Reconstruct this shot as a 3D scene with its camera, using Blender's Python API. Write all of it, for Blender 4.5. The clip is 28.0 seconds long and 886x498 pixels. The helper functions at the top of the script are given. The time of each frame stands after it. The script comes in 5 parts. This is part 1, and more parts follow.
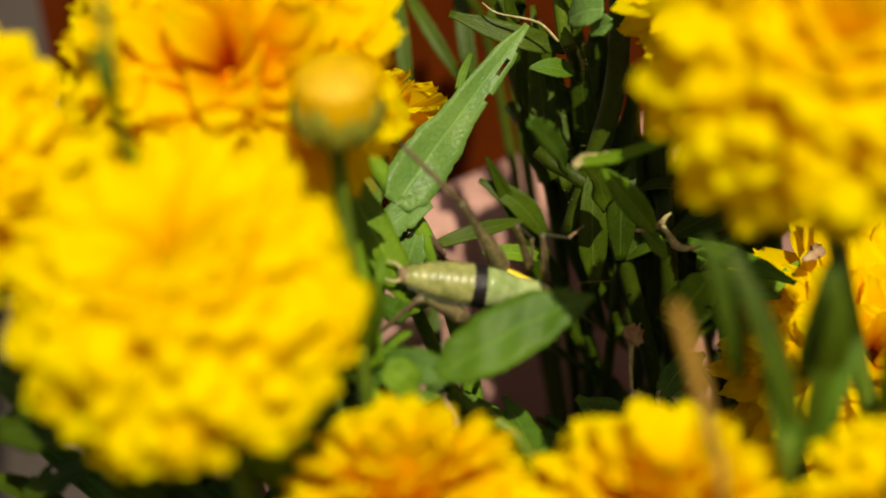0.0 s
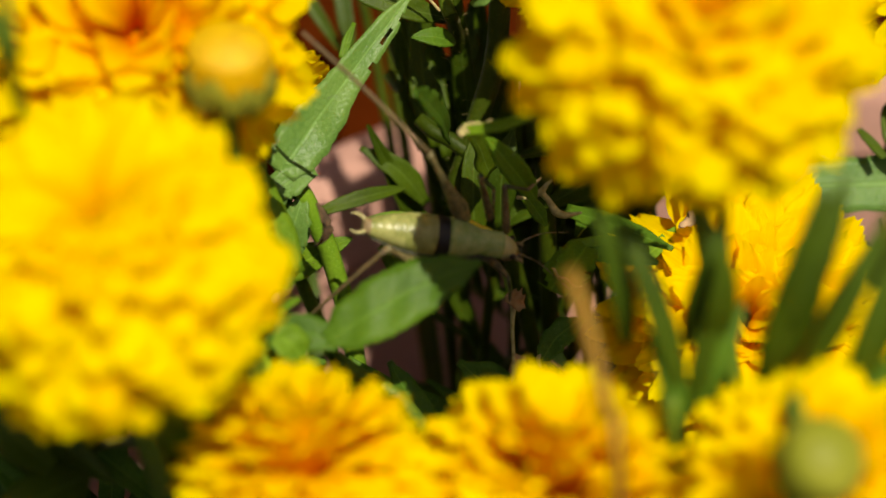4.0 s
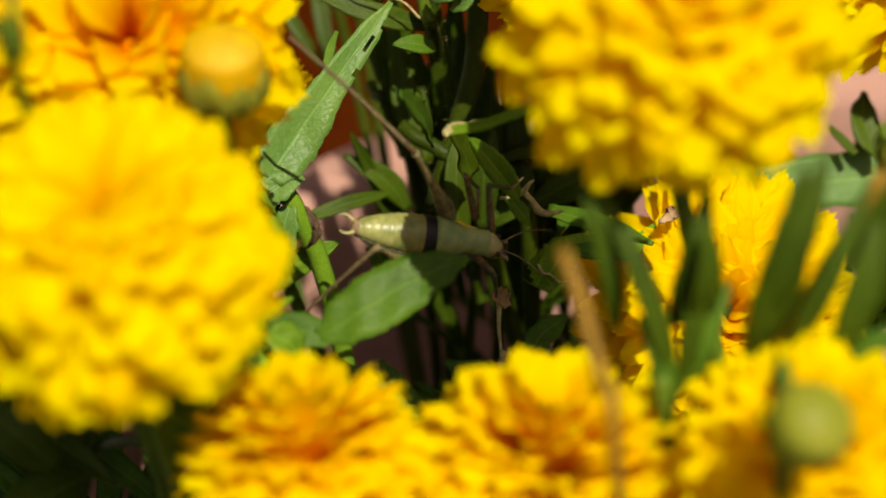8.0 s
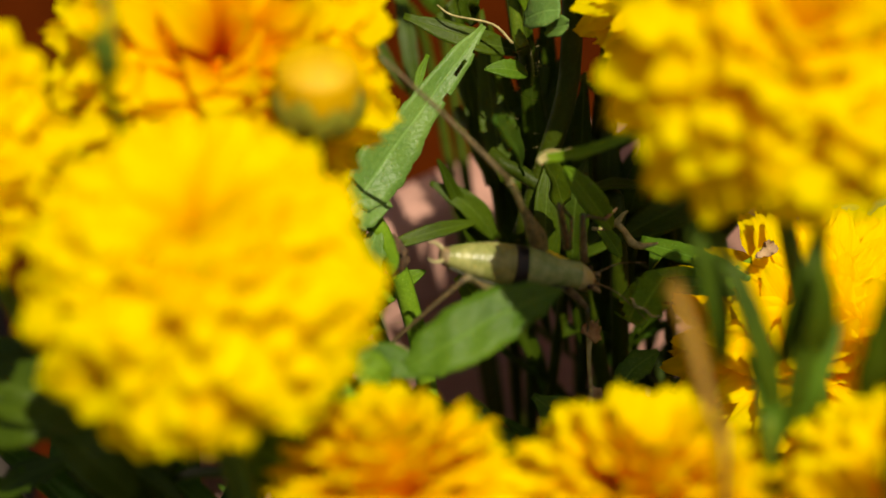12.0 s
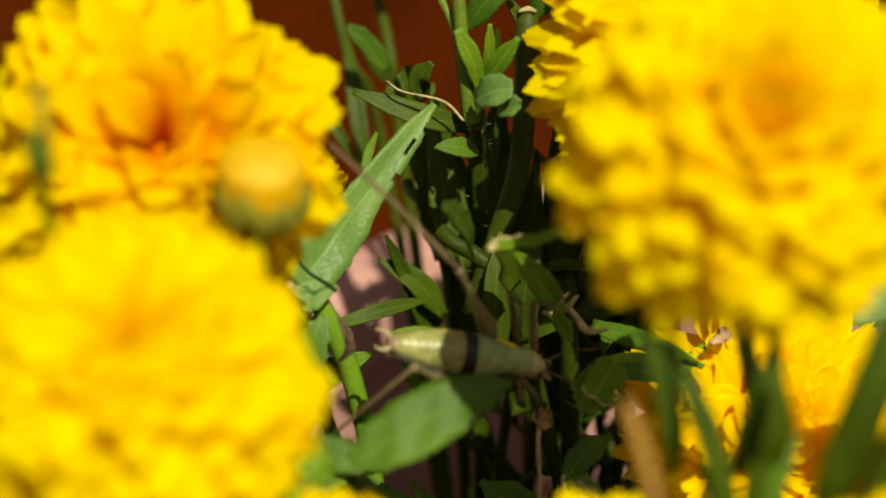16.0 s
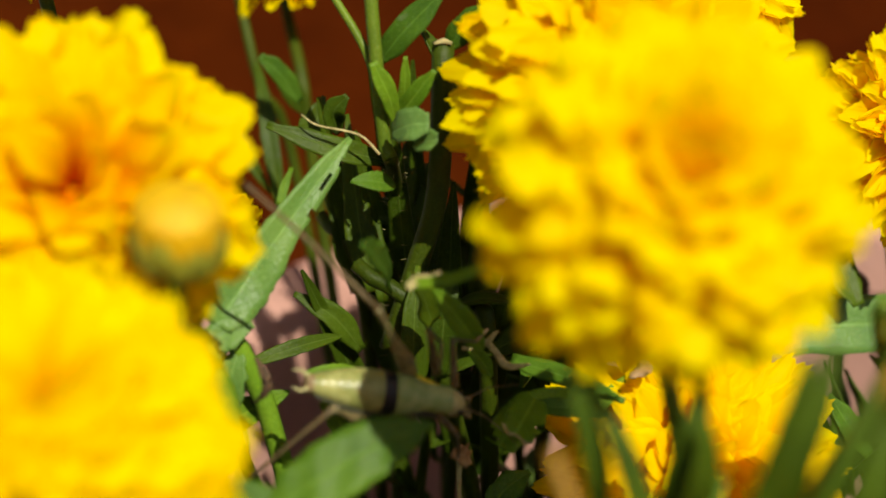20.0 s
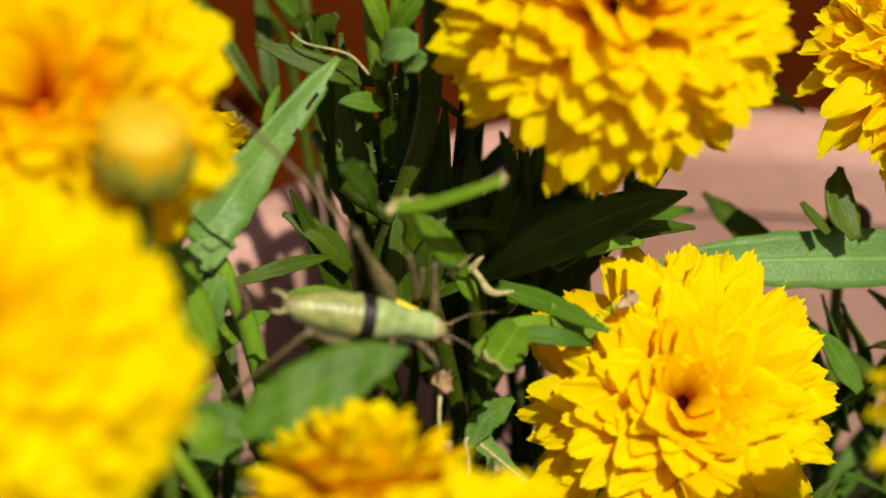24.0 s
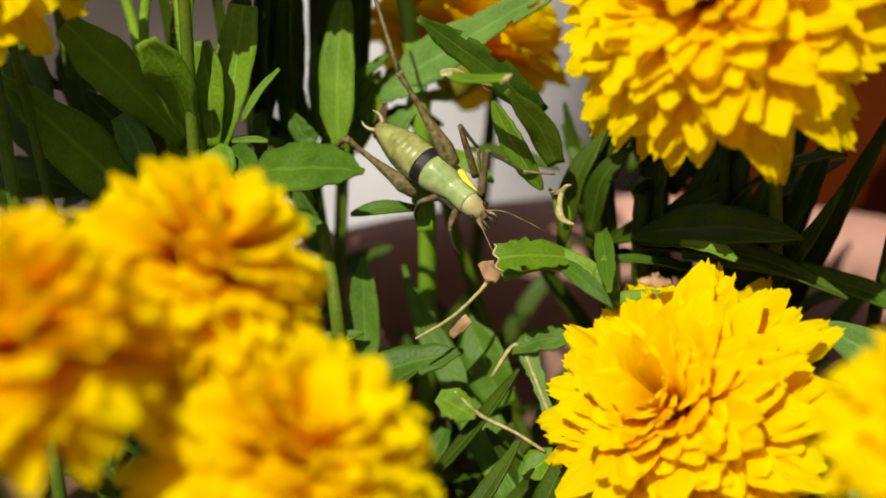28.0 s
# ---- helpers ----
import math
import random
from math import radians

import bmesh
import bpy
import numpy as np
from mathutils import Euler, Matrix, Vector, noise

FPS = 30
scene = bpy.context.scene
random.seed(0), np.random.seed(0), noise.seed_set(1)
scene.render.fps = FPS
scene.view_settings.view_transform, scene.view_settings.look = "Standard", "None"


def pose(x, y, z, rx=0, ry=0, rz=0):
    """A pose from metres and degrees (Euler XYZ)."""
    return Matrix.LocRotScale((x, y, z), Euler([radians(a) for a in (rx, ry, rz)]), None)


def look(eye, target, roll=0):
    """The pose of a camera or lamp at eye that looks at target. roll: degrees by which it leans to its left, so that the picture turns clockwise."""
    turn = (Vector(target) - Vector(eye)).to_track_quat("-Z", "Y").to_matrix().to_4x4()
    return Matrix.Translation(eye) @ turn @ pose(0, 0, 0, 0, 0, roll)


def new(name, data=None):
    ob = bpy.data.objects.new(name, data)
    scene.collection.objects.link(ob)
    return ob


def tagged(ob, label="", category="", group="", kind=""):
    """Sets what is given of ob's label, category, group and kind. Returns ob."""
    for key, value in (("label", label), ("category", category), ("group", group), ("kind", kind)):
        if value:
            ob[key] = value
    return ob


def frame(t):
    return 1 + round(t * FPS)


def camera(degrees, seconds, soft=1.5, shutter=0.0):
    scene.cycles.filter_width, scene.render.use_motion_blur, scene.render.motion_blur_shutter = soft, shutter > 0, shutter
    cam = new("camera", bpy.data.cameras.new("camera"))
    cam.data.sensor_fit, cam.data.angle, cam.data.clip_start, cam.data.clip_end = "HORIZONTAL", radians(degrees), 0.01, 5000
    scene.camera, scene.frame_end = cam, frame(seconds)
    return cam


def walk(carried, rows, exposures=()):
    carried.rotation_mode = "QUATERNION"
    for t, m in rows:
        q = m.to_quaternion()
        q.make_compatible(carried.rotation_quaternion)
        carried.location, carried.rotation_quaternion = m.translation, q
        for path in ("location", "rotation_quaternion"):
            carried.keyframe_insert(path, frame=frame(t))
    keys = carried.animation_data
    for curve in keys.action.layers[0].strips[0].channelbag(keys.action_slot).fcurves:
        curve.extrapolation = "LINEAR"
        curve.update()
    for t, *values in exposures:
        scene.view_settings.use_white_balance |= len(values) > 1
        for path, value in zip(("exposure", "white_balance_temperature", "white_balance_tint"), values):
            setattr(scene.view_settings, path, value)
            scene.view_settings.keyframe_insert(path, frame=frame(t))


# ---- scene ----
# ---- camera ----
cam = camera(25, 28.0, soft=1.6)
cam.data.dof.use_dof = True
cam.data.dof.focus_distance = 0.357
cam.data.dof.aperture_fstop = 9.2
walk(cam, [
    (0, look((0.0035, -0.2731, 0.4932), (-0.0254, 0.0133, 0.2941), -3.42)),
    (0.5, look((0.0039, -0.2733, 0.4935), (-0.0241, 0.0128, 0.2938), -3.00)),
    (1, look((0.0047, -0.2730, 0.4940), (-0.0173, 0.0135, 0.2941), -2.62)),
    (1.5, look((0.0037, -0.2728, 0.4932), (-0.0118, 0.0129, 0.2916), -1.94)),
    (2, look((0.0007, -0.2731, 0.4921), (-0.0081, 0.0102, 0.2867), -1.84)),
    (2.5, look((-0.0007, -0.2741, 0.4921), (-0.0057, 0.0095, 0.2869), -2.06)),
    (4.5, look((-0.0021, -0.2791, 0.4969), (-0.0048, 0.0052, 0.2927), -0.37)),
    (5, look((0.0000, -0.2812, 0.4969), (0.0000, 0.0054, 0.2961), -1.05)),
    (5.5, look((-0.0013, -0.2811, 0.4965), (0.0009, 0.0066, 0.2972), -0.89)),
    (6, look((-0.0056, -0.2805, 0.4957), (-0.0060, 0.0076, 0.2969), -2.09)),
    (6.5, look((-0.0093, -0.2806, 0.4963), (-0.0150, 0.0068, 0.2966), -2.46)),
    (7, look((-0.0052, -0.2814, 0.4967), (0.0002, 0.0072, 0.2988), -1.22)),
    (7.5, look((-0.0058, -0.2850, 0.4961), (-0.0046, 0.0037, 0.2982), -0.99)),
    (8, look((-0.0064, -0.2875, 0.4950), (-0.0025, 0.0004, 0.2960), -1.22)),
    (8.5, look((-0.0089, -0.2904, 0.4959), (-0.0069, -0.0023, 0.2972), -1.19)),
    (9, look((-0.0121, -0.2902, 0.4952), (-0.0137, -0.0005, 0.2988), -1.75)),
    (9.5, look((-0.0123, -0.2857, 0.4942), (-0.0121, 0.0049, 0.2991), -1.24)),
    (10, look((-0.0125, -0.2813, 0.4909), (-0.0140, 0.0097, 0.2964), -1.57)),
    (10.5, look((-0.0132, -0.2784, 0.4907), (-0.0135, 0.0126, 0.2961), -1.75)),
    (11, look((-0.0140, -0.2797, 0.4900), (-0.0154, 0.0084, 0.2912), -1.83)),
    (11.5, look((-0.0131, -0.2800, 0.4906), (-0.0147, 0.0115, 0.2969), -1.87)),
    (12, look((-0.0121, -0.2793, 0.4894), (-0.0180, 0.0117, 0.2950), -1.20)),
    (12.5, look((-0.0108, -0.2782, 0.4889), (-0.0270, 0.0145, 0.2976), -2.13)),
    (14.5, look((-0.0122, -0.2690, 0.4917), (-0.0165, 0.0222, 0.2977), -1.17)),
    (15, look((-0.0111, -0.2683, 0.4930), (-0.0099, 0.0248, 0.3017), -0.44)),
    (15.5, look((-0.0108, -0.2671, 0.4932), (-0.0056, 0.0256, 0.3013), 0.35)),
    (16, look((-0.0117, -0.2664, 0.4939), (-0.0089, 0.0265, 0.3023), 0.38)),
    (16.5, look((-0.0112, -0.2665, 0.4940), (-0.0056, 0.0271, 0.3036), -0.00)),
    (17, look((-0.0128, -0.2672, 0.4944), (0.0008, 0.0254, 0.3028), 0.19)),
    (17.5, look((-0.0154, -0.2685, 0.4943), (0.0047, 0.0240, 0.3031), 0.63)),
    (18, look((-0.0157, -0.2699, 0.4952), (0.0113, 0.0240, 0.3071), 1.09)),
    (18.5, look((-0.0143, -0.2686, 0.4953), (0.0132, 0.0245, 0.3060), 1.25)),
    (19, look((-0.0137, -0.2661, 0.4958), (0.0129, 0.0277, 0.3075), 1.80)),
    (19.5, look((-0.0139, -0.2633, 0.4959), (0.0078, 0.0300, 0.3062), 1.28)),
    (20, look((-0.0133, -0.2599, 0.4961), (0.0057, 0.0329, 0.3053), 1.49)),
    (20.5, look((-0.0127, -0.2585, 0.4957), (0.0064, 0.0341, 0.3046), 2.21)),
    (22.5, look((-0.0097, -0.2574, 0.4991), (0.0054, 0.0337, 0.3054), 2.62)),
    (23, look((-0.0075, -0.2580, 0.4964), (0.0068, 0.0309, 0.2994), 2.57)),
    (23.5, look((-0.0049, -0.2568, 0.4952), (0.0091, 0.0292, 0.2939), 2.40)),
    (24, look((-0.0029, -0.2561, 0.4951), (0.0080, 0.0287, 0.2920), 2.07)),
    (24.5, look((0.0022, -0.2616, 0.4937), (0.0058, 0.0270, 0.2957), 1.70)),
    (25, look((0.0299, -0.2666, 0.4961), (0.0045, 0.0241, 0.3030), 2.85)),
    (25.5, look((0.0803, -0.2669, 0.4980), (-0.0004, 0.0128, 0.3037), 3.09)),
    (26, look((0.1212, -0.2549, 0.5021), (-0.0030, 0.0055, 0.3040), 5.77)),
    (26.5, look((0.1646, -0.2386, 0.5143), (0.0006, -0.0130, 0.3028), 3.92)),
    (27, look((0.2001, -0.2260, 0.5033), (-0.0071, -0.0234, 0.3071), 2.35)),
    (27.5, look((0.2294, -0.2140, 0.4891), (0.0122, -0.0202, 0.2947), 3.43)),
    (28, look((0.2431, -0.1980, 0.4781), (0.0102, -0.0117, 0.2949), 1.32)),
], exposures=[(0, 0.04, 7500, 10), (5, 0.12, 7300, 10), (8, 0.13, 7300, 10), (10, 0.05, 7700, 10), (12.5, 0.06, 7700, 10), (16, 0.18, 7300, 10), (25, 0.2, 6800, 10), (28, 0.16, 6900, 10)])

# ---- world and sun ----
SUN_FROM = Vector((0.182, -0.46, 0.81)).normalized()
world = bpy.data.worlds.new("sky")
scene.world = world
world.use_nodes = True
wn = world.node_tree.nodes
sky = wn.new("ShaderNodeTexSky")
sky.sky_type = "NISHITA"
sky.sun_disc = False
sky.dust_density, sky.ozone_density = 2.5, 0.2
sky.sun_elevation = math.asin(SUN_FROM.z)
sky.sun_rotation = math.atan2(SUN_FROM.x, SUN_FROM.y)
wn["Background"].inputs["Strength"].default_value = 0.06
world.node_tree.links.new(sky.outputs["Color"], wn["Background"].inputs["Color"])
sun_data = bpy.data.lights.new("sun", "SUN")
sun_data.energy = 5.0
sun_data.angle = radians(0.5)
sun_data.color = (1.0, 0.965, 0.865)
sun = new("sun", sun_data)
sun.matrix_world = look(SUN_FROM * 3, (0, 0, 0))


# ---- materials ----
def material(name, rough=0.5, spec=0.5):
    m = bpy.data.materials.new(name)
    m.use_nodes = True
    b = m.node_tree.nodes["Principled BSDF"]
    b.inputs["Roughness"].default_value = rough
    b.inputs["Specular IOR Level"].default_value = spec
    return m, m.node_tree.nodes, m.node_tree.links, b


def ramp(nodes, links, source, stops):
    r = nodes.new("ShaderNodeValToRGB")
    while len(r.color_ramp.elements) < len(stops):
        r.color_ramp.elements.new(0.5)
    for e, (at, col) in zip(r.color_ramp.elements, stops):
        e.position, e.color = at, (*col, 1)
    links.new(source, r.inputs["Fac"])
    return r.outputs["Color"]


def blend(nodes, links, kind, fac, a, b):
    n = nodes.new("ShaderNodeMix")
    n.data_type, n.blend_type = "RGBA", kind
    for socket, value in ((n.inputs["Factor"], fac), (n.inputs["A"], a), (n.inputs["B"], b)):
        if isinstance(value, bpy.types.NodeSocket):
            links.new(value, socket)
        elif isinstance(value, (int, float)):
            socket.default_value = value
        else:
            socket.default_value = (*value, 1)
    return n.outputs["Result"]


def noise_tex(nodes, links, scale, detail=4.0, space="Object"):
    tc = nodes.new("ShaderNodeTexCoord")
    n = nodes.new("ShaderNodeTexNoise")
    n.inputs["Scale"].default_value, n.inputs["Detail"].default_value = scale, detail
    links.new(tc.outputs[space], n.inputs["Vector"])
    return n.outputs["Fac"]


def bump(nodes, links, bsdf, height, strength, distance):
    b = nodes.new("ShaderNodeBump")
    b.inputs["Strength"].default_value, b.inputs["Distance"].default_value = strength, distance
    links.new(height, b.inputs["Height"])
    links.new(b.outputs["Normal"], bsdf.inputs["Normal"])
    return b


def sheer(nodes, links, bsdf, color, amount, tint=(1, 1, 1)):
    """Lets part of the light through a thin leaf or petal."""
    out = nodes["Material Output"]
    tr = nodes.new("ShaderNodeBsdfTranslucent")
    links.new(blend(nodes, links, "MULTIPLY", 1.0, color, tint), tr.inputs["Color"])
    mx = nodes.new("ShaderNodeMixShader")
    mx.inputs["Fac"].default_value = amount
    links.new(bsdf.outputs["BSDF"], mx.inputs[1])
    links.new(tr.outputs["BSDF"], mx.inputs[2])
    links.new(mx.outputs["Shader"], out.inputs["Surface"])


def calc(nodes, links, op, a, b=0.0):
    n = nodes.new("ShaderNodeMath")
    n.operation = op
    for socket, value in zip(n.inputs, (a, b)):
        if isinstance(value, bpy.types.NodeSocket):
            links.new(value, socket)
        else:
            socket.default_value = value
    return n.outputs["Value"]


def petal_material(name, base, tip, warm):
    m, n, l, b = material(name, 0.65, 0.1)
    tc = n.new("ShaderNodeTexCoord")
    sep = n.new("ShaderNodeSeparateXYZ")
    l.new(tc.outputs["Generated"], sep.inputs["Vector"])
    col = ramp(n, l, sep.outputs["X"], [(0.0, base), (0.42, warm), (0.85, tip)])
    info = n.new("ShaderNodeObjectInfo")
    shade = ramp(n, l, info.outputs["Random"], [(0.0, (0.98, 0.84, 0.5)), (0.35, (1, 0.97, 1)), (1.0, (1, 1.03, 1))])
    col = blend(n, l, "MULTIPLY", 0.8, col, shade)
    grain = noise_tex(n, l, 5.0, 3.0, "Generated")
    col = blend(n, l, "MULTIPLY", 0.3, col, ramp(n, l, grain, [(0.3, (0.94, 0.84, 0.6)), (0.65, (1, 1, 1))]))
    wave = n.new("ShaderNodeTexWave")
    wave.bands_direction = "Y"
    wave.inputs["Scale"].default_value, wave.inputs["Distortion"].default_value = 4.0, 1.0
    l.new(tc.outputs["Generated"], wave.inputs["Vector"])
    col = blend(n, l, "MULTIPLY", 0.16, col, ramp(n, l, wave.outputs["Fac"], [(0.0, (0.96, 0.8, 0.5)), (0.5, (1, 1, 1))]))
    l.new(col, b.inputs["Base Color"])
    bump(n, l, b, wave.outputs["Fac"], 0.13, 0.0004)
    sheer(n, l, b, col, 0.58, (1.0, 0.79, 0.06))
    return m


def leaf_material(name, dark, light, rough, through_it=0.3):
    m, n, l, b = material(name, rough, 0.18)
    bright = min(1.0, sum(light) / 0.4)
    col = ramp(n, l, noise_tex(n, l, 90.0, 4.0), [(0.3, dark), (0.7, light)])
    fine = noise_tex(n, l, 1400.0, 3.0)
    col = blend(n, l, "MULTIPLY", 0.5, col, ramp(n, l, fine, [(0.35, (0.72, 0.75, 0.65)), (0.6, (1, 1, 1))]))
    info = n.new("ShaderNodeObjectInfo")
    col = blend(n, l, "MULTIPLY", 0.8, col, ramp(n, l, info.outputs["Random"], [(0, (0.75, 0.8, 0.8)), (1, (1.1, 1.05, 0.9))]))
    # pale midrib and side veins along the leaf's own length
    uv = n.new("ShaderNodeUVMap")
    sep = n.new("ShaderNodeSeparateXYZ")
    l.new(uv.outputs["UV"], sep.inputs["Vector"])
    off = calc(n, l, "ABSOLUTE", calc(n, l, "SUBTRACT", sep.outputs["Y"], 0.5))
    rib = ramp(n, l, off, [(0.015, (1, 1, 1)), (0.055, (0, 0, 0))])
    slant = calc(n, l, "SINE", calc(n, l, "MULTIPLY", calc(n, l, "SUBTRACT", sep.outputs["X"], calc(n, l, "MULTIPLY", off, 0.5)), 75.0))
    vein = ramp(n, l, slant, [(0.8, (0, 0, 0)), (0.99, (0.16, 0.16, 0.16))])
    pale = tuple(min(1.0, 1.7 * c + 0.03) for c in light)
    lines = blend(n, l, "LIGHTEN", 1.0, rib, vein)
    col = blend(n, l, "MIX", calc(n, l, "MULTIPLY", lines, 0.26), col, pale)
    spots = noise_tex(n, l, 260.0, 2.0)
    col = blend(n, l, "MIX", ramp(n, l, spots, [(0.7, (0, 0, 0)), (0.76, (0.6, 0.6, 0.6))]), col, tuple(0.5 * c + 0.06 * bright for c in light))
    dust = noise_tex(n, l, 2600.0, 1.0)
    col = blend(n, l, "MIX", ramp(n, l, dust, [(0.6, (0, 0, 0)), (0.72, (0.16, 0.16, 0.16))]), col, tuple(min(1.0, 1.4 * c + 0.12 * bright) for c in light))
    l.new(col, b.inputs["Base Color"])
    height = calc(n, l, "SUBTRACT", fine, calc(n, l, "MULTIPLY", lines, 0.8))
    bump(n, l, b, height, 0.5, 0.0003)
    sheer(n, l, b, col, through_it, (1.0, 1.0, 0.45))
    return m


def plain_material(name, low, high, scale, rough=0.6, spec=0.4, relief=0.3, depth=0.0005, fine=4.0):
    m, n, l, b = material(name, rough, spec)
    big = noise_tex(n, l, scale, 5.0)
    col = ramp(n, l, big, [(0.3, low), (0.7, high)])
    small = noise_tex(n, l, scale * fine * 4, 4.0)
    col = blend(n, l, "MULTIPLY", 0.5, col, ramp(n, l, small, [(0.3, (0.75, 0.74, 0.72)), (0.65, (1, 1, 1))]))
    l.new(col, b.inputs["Base Color"])
    bump(n, l, b, small, relief, depth)
    return m


M_PETAL = petal_material("golden petal", (0.96, 0.34, 0.0), (0.97, 0.87, 0.0), (0.97, 0.72, 0.0))
M_PETAL_DEEP = petal_material("deep golden petal", (0.95, 0.28, 0.0), (0.97, 0.83, 0.0), (0.96, 0.64, 0.0))
M_CORE = plain_material("orange flower core", (0.45, 0.09, 0.0), (0.75, 0.25, 0.0), 700, 0.9, 0.03)
M_LEAF = leaf_material("green leaf", (0.05, 0.125, 0.008), (0.105, 0.215, 0.018), 0.44)
M_LEAF_GREY = leaf_material("dusty green leaf", (0.09, 0.2, 0.04), (0.16, 0.29, 0.065), 0.36, 0.24)
M_LEAF_LIGHT = leaf_material("young green leaf", (0.115, 0.24, 0.01), (0.215, 0.37, 0.024), 0.44, 0.38)
# darker copy of the leaf green; shade inside the clump is in its colour
M_LEAF_SHADED = leaf_material("green leaf darkened for shade", (0.038, 0.07, 0.003), (0.072, 0.122, 0.006), 0.45, 0.24)
M_STEM = leaf_material("green stem", (0.075, 0.13, 0.01), (0.15, 0.23, 0.02), 0.45, 0.12)
M_STEM_LIGHT = leaf_material("fresh green stem", (0.14, 0.28, 0.015), (0.24, 0.4, 0.03), 0.4, 0.15)
# stem green darkened so that stems under the flowers look shaded
M_STEM_SHADED = leaf_material("green stem darkened for shade", (0.034, 0.055, 0.002), (0.062, 0.09, 0.004), 0.5, 0.1)
M_BUD = leaf_material("bud sepals", (0.25, 0.28, 0.02), (0.42, 0.42, 0.06), 0.4, 0.35)
M_PETAL_BUD = plain_material("closed yellow petals", (0.5, 0.29, 0.0), (0.7, 0.42, 0.0), 300, 0.6)
M_STALK = plain_material("brownish stalk", (0.2, 0.1, 0.004), (0.31, 0.16, 0.007), 300, 0.6)
M_SEED = plain_material("brown seed head", (0.05, 0.025, 0.008), (0.12, 0.06, 0.02), 400, 0.8)
M_SCRAP = plain_material("shrivelled leaf", (0.03, 0.018, 0.008), (0.14, 0.08, 0.035), 900, 0.8)
M_DRY = plain_material("dry brown leaf", (0.18, 0.09, 0.035), (0.45, 0.3, 0.16), 400, 0.8)
M_STRAW = plain_material("straw-coloured eaten midrib", (0.24, 0.2, 0.07), (0.52, 0.45, 0.2), 900, 0.7)
M_ABDOMEN = plain_material("cricket abdomen", (0.17, 0.19, 0.045), (0.36, 0.36, 0.125), 520, 0.33, 0.45, 0.25, 0.0001)
M_SHIELD = plain_material("cricket shield", (0.19, 0.275, 0.08), (0.36, 0.42, 0.18), 500, 0.26, 0.3, 0.1, 0.0001)
M_HEAD = plain_material("cricket head", (0.3, 0.27, 0.11), (0.46, 0.42, 0.2), 300, 0.35)
M_BAND = plain_material("dark cricket band", (0.005, 0.004, 0.005), (0.025, 0.018, 0.02), 500, 0.35)
M_TAIL = plain_material("brown cricket skin", (0.11, 0.07, 0.03), (0.33, 0.24, 0.12), 900, 0.5)
M_BELLY = plain_material("dark cricket underside", (0.02, 0.025, 0.012), (0.09, 0.09, 0.05), 900, 0.4)
M_LEG = plain_material("cricket leg", (0.04, 0.03, 0.012), (0.2, 0.14, 0.06), 1300, 0.45)
M_FEMUR = plain_material("cricket thigh", (0.06, 0.06, 0.02), (0.32, 0.25, 0.11), 1000, 0.4)
M_YELLOW = plain_material("yellow flank", (0.75, 0.52, 0.02), (0.9, 0.7, 0.05), 400, 0.4)
M_EYE = plain_material("dark eye", (0.02, 0.01, 0.008), (0.06, 0.03, 0.02), 500, 0.15)
M_CLAY = plain_material("terracotta", (0.36, 0.19, 0.145), (0.5, 0.29, 0.235), 16, 0.85, 0.2, 0.3, 0.001, 6)
M_SOIL = plain_material("dark potting soil", (0.012, 0.008, 0.005), (0.05, 0.03, 0.018), 60, 0.95, 0.1, 0.8, 0.003)
M_WHITE = plain_material("white glazed clay", (0.74, 0.75, 0.77), (0.86, 0.86, 0.88), 10, 0.35, 0.5, 0.05, 0.0005)
M_RUST = plain_material("rust-red plaster", (0.058, 0.0085, 0.0005), (0.105, 0.018, 0.001), 5, 0.9, 0.04, 0.4, 0.003)
M_STONE = plain_material("grey-brown stone", (0.035, 0.028, 0.023), (0.085, 0.068, 0.057), 7, 0.85, 0.2, 0.4, 0.003)
M_OLIVE = plain_material("weathered olive wall", (0.1, 0.08, 0.04), (0.2, 0.15, 0.09), 4, 0.9, 0.2, 0.4, 0.003)


# ---- builders ----
def thing(name, at, label, category, group="", kind=""):
    ob = new(name)
    ob.empty_display_size = 0.01
    ob.location = at
    return tagged(ob, label, category, group, kind)


def part(name, bm, mat, parent, label="", smooth=True):
    me = bpy.data.meshes.new(name)
    if parent is not None:
        base = Vector(parent.location) if parent.parent is None else Vector(parent.parent.location)
        bm.transform(Matrix.Translation(-base))
    bmesh.ops.recalc_face_normals(bm, faces=bm.faces)
    bm.to_mesh(me)
    bm.free()
    me.materials.append(mat)
    if smooth:
        me.shade_smooth()
    ob = new(name, me)
    ob.parent = parent
    return tagged(ob, label)


def spline(points, n):
    """n+1 points along a smooth line through the given ones."""
    p = [Vector(q) for q in points]
    if len(p) == 2:
        return [p[0].lerp(p[1], i / n) for i in range(n + 1)]
    p = [2 * p[0] - p[1], *p, 2 * p[-1] - p[-2]]
    out, spans = [], len(p) - 3
    for i in range(n + 1):
        s = min(i / n * spans, spans - 1e-6)
        k, u = int(s), s - int(s)
        a, b, c, d = p[k : k + 4]
        out.append(0.5 * (2 * b + (c - a) * u + (2 * a - 5 * b + 4 * c - d) * u * u + (3 * b - a - 3 * c + d) * u**3))
    return out


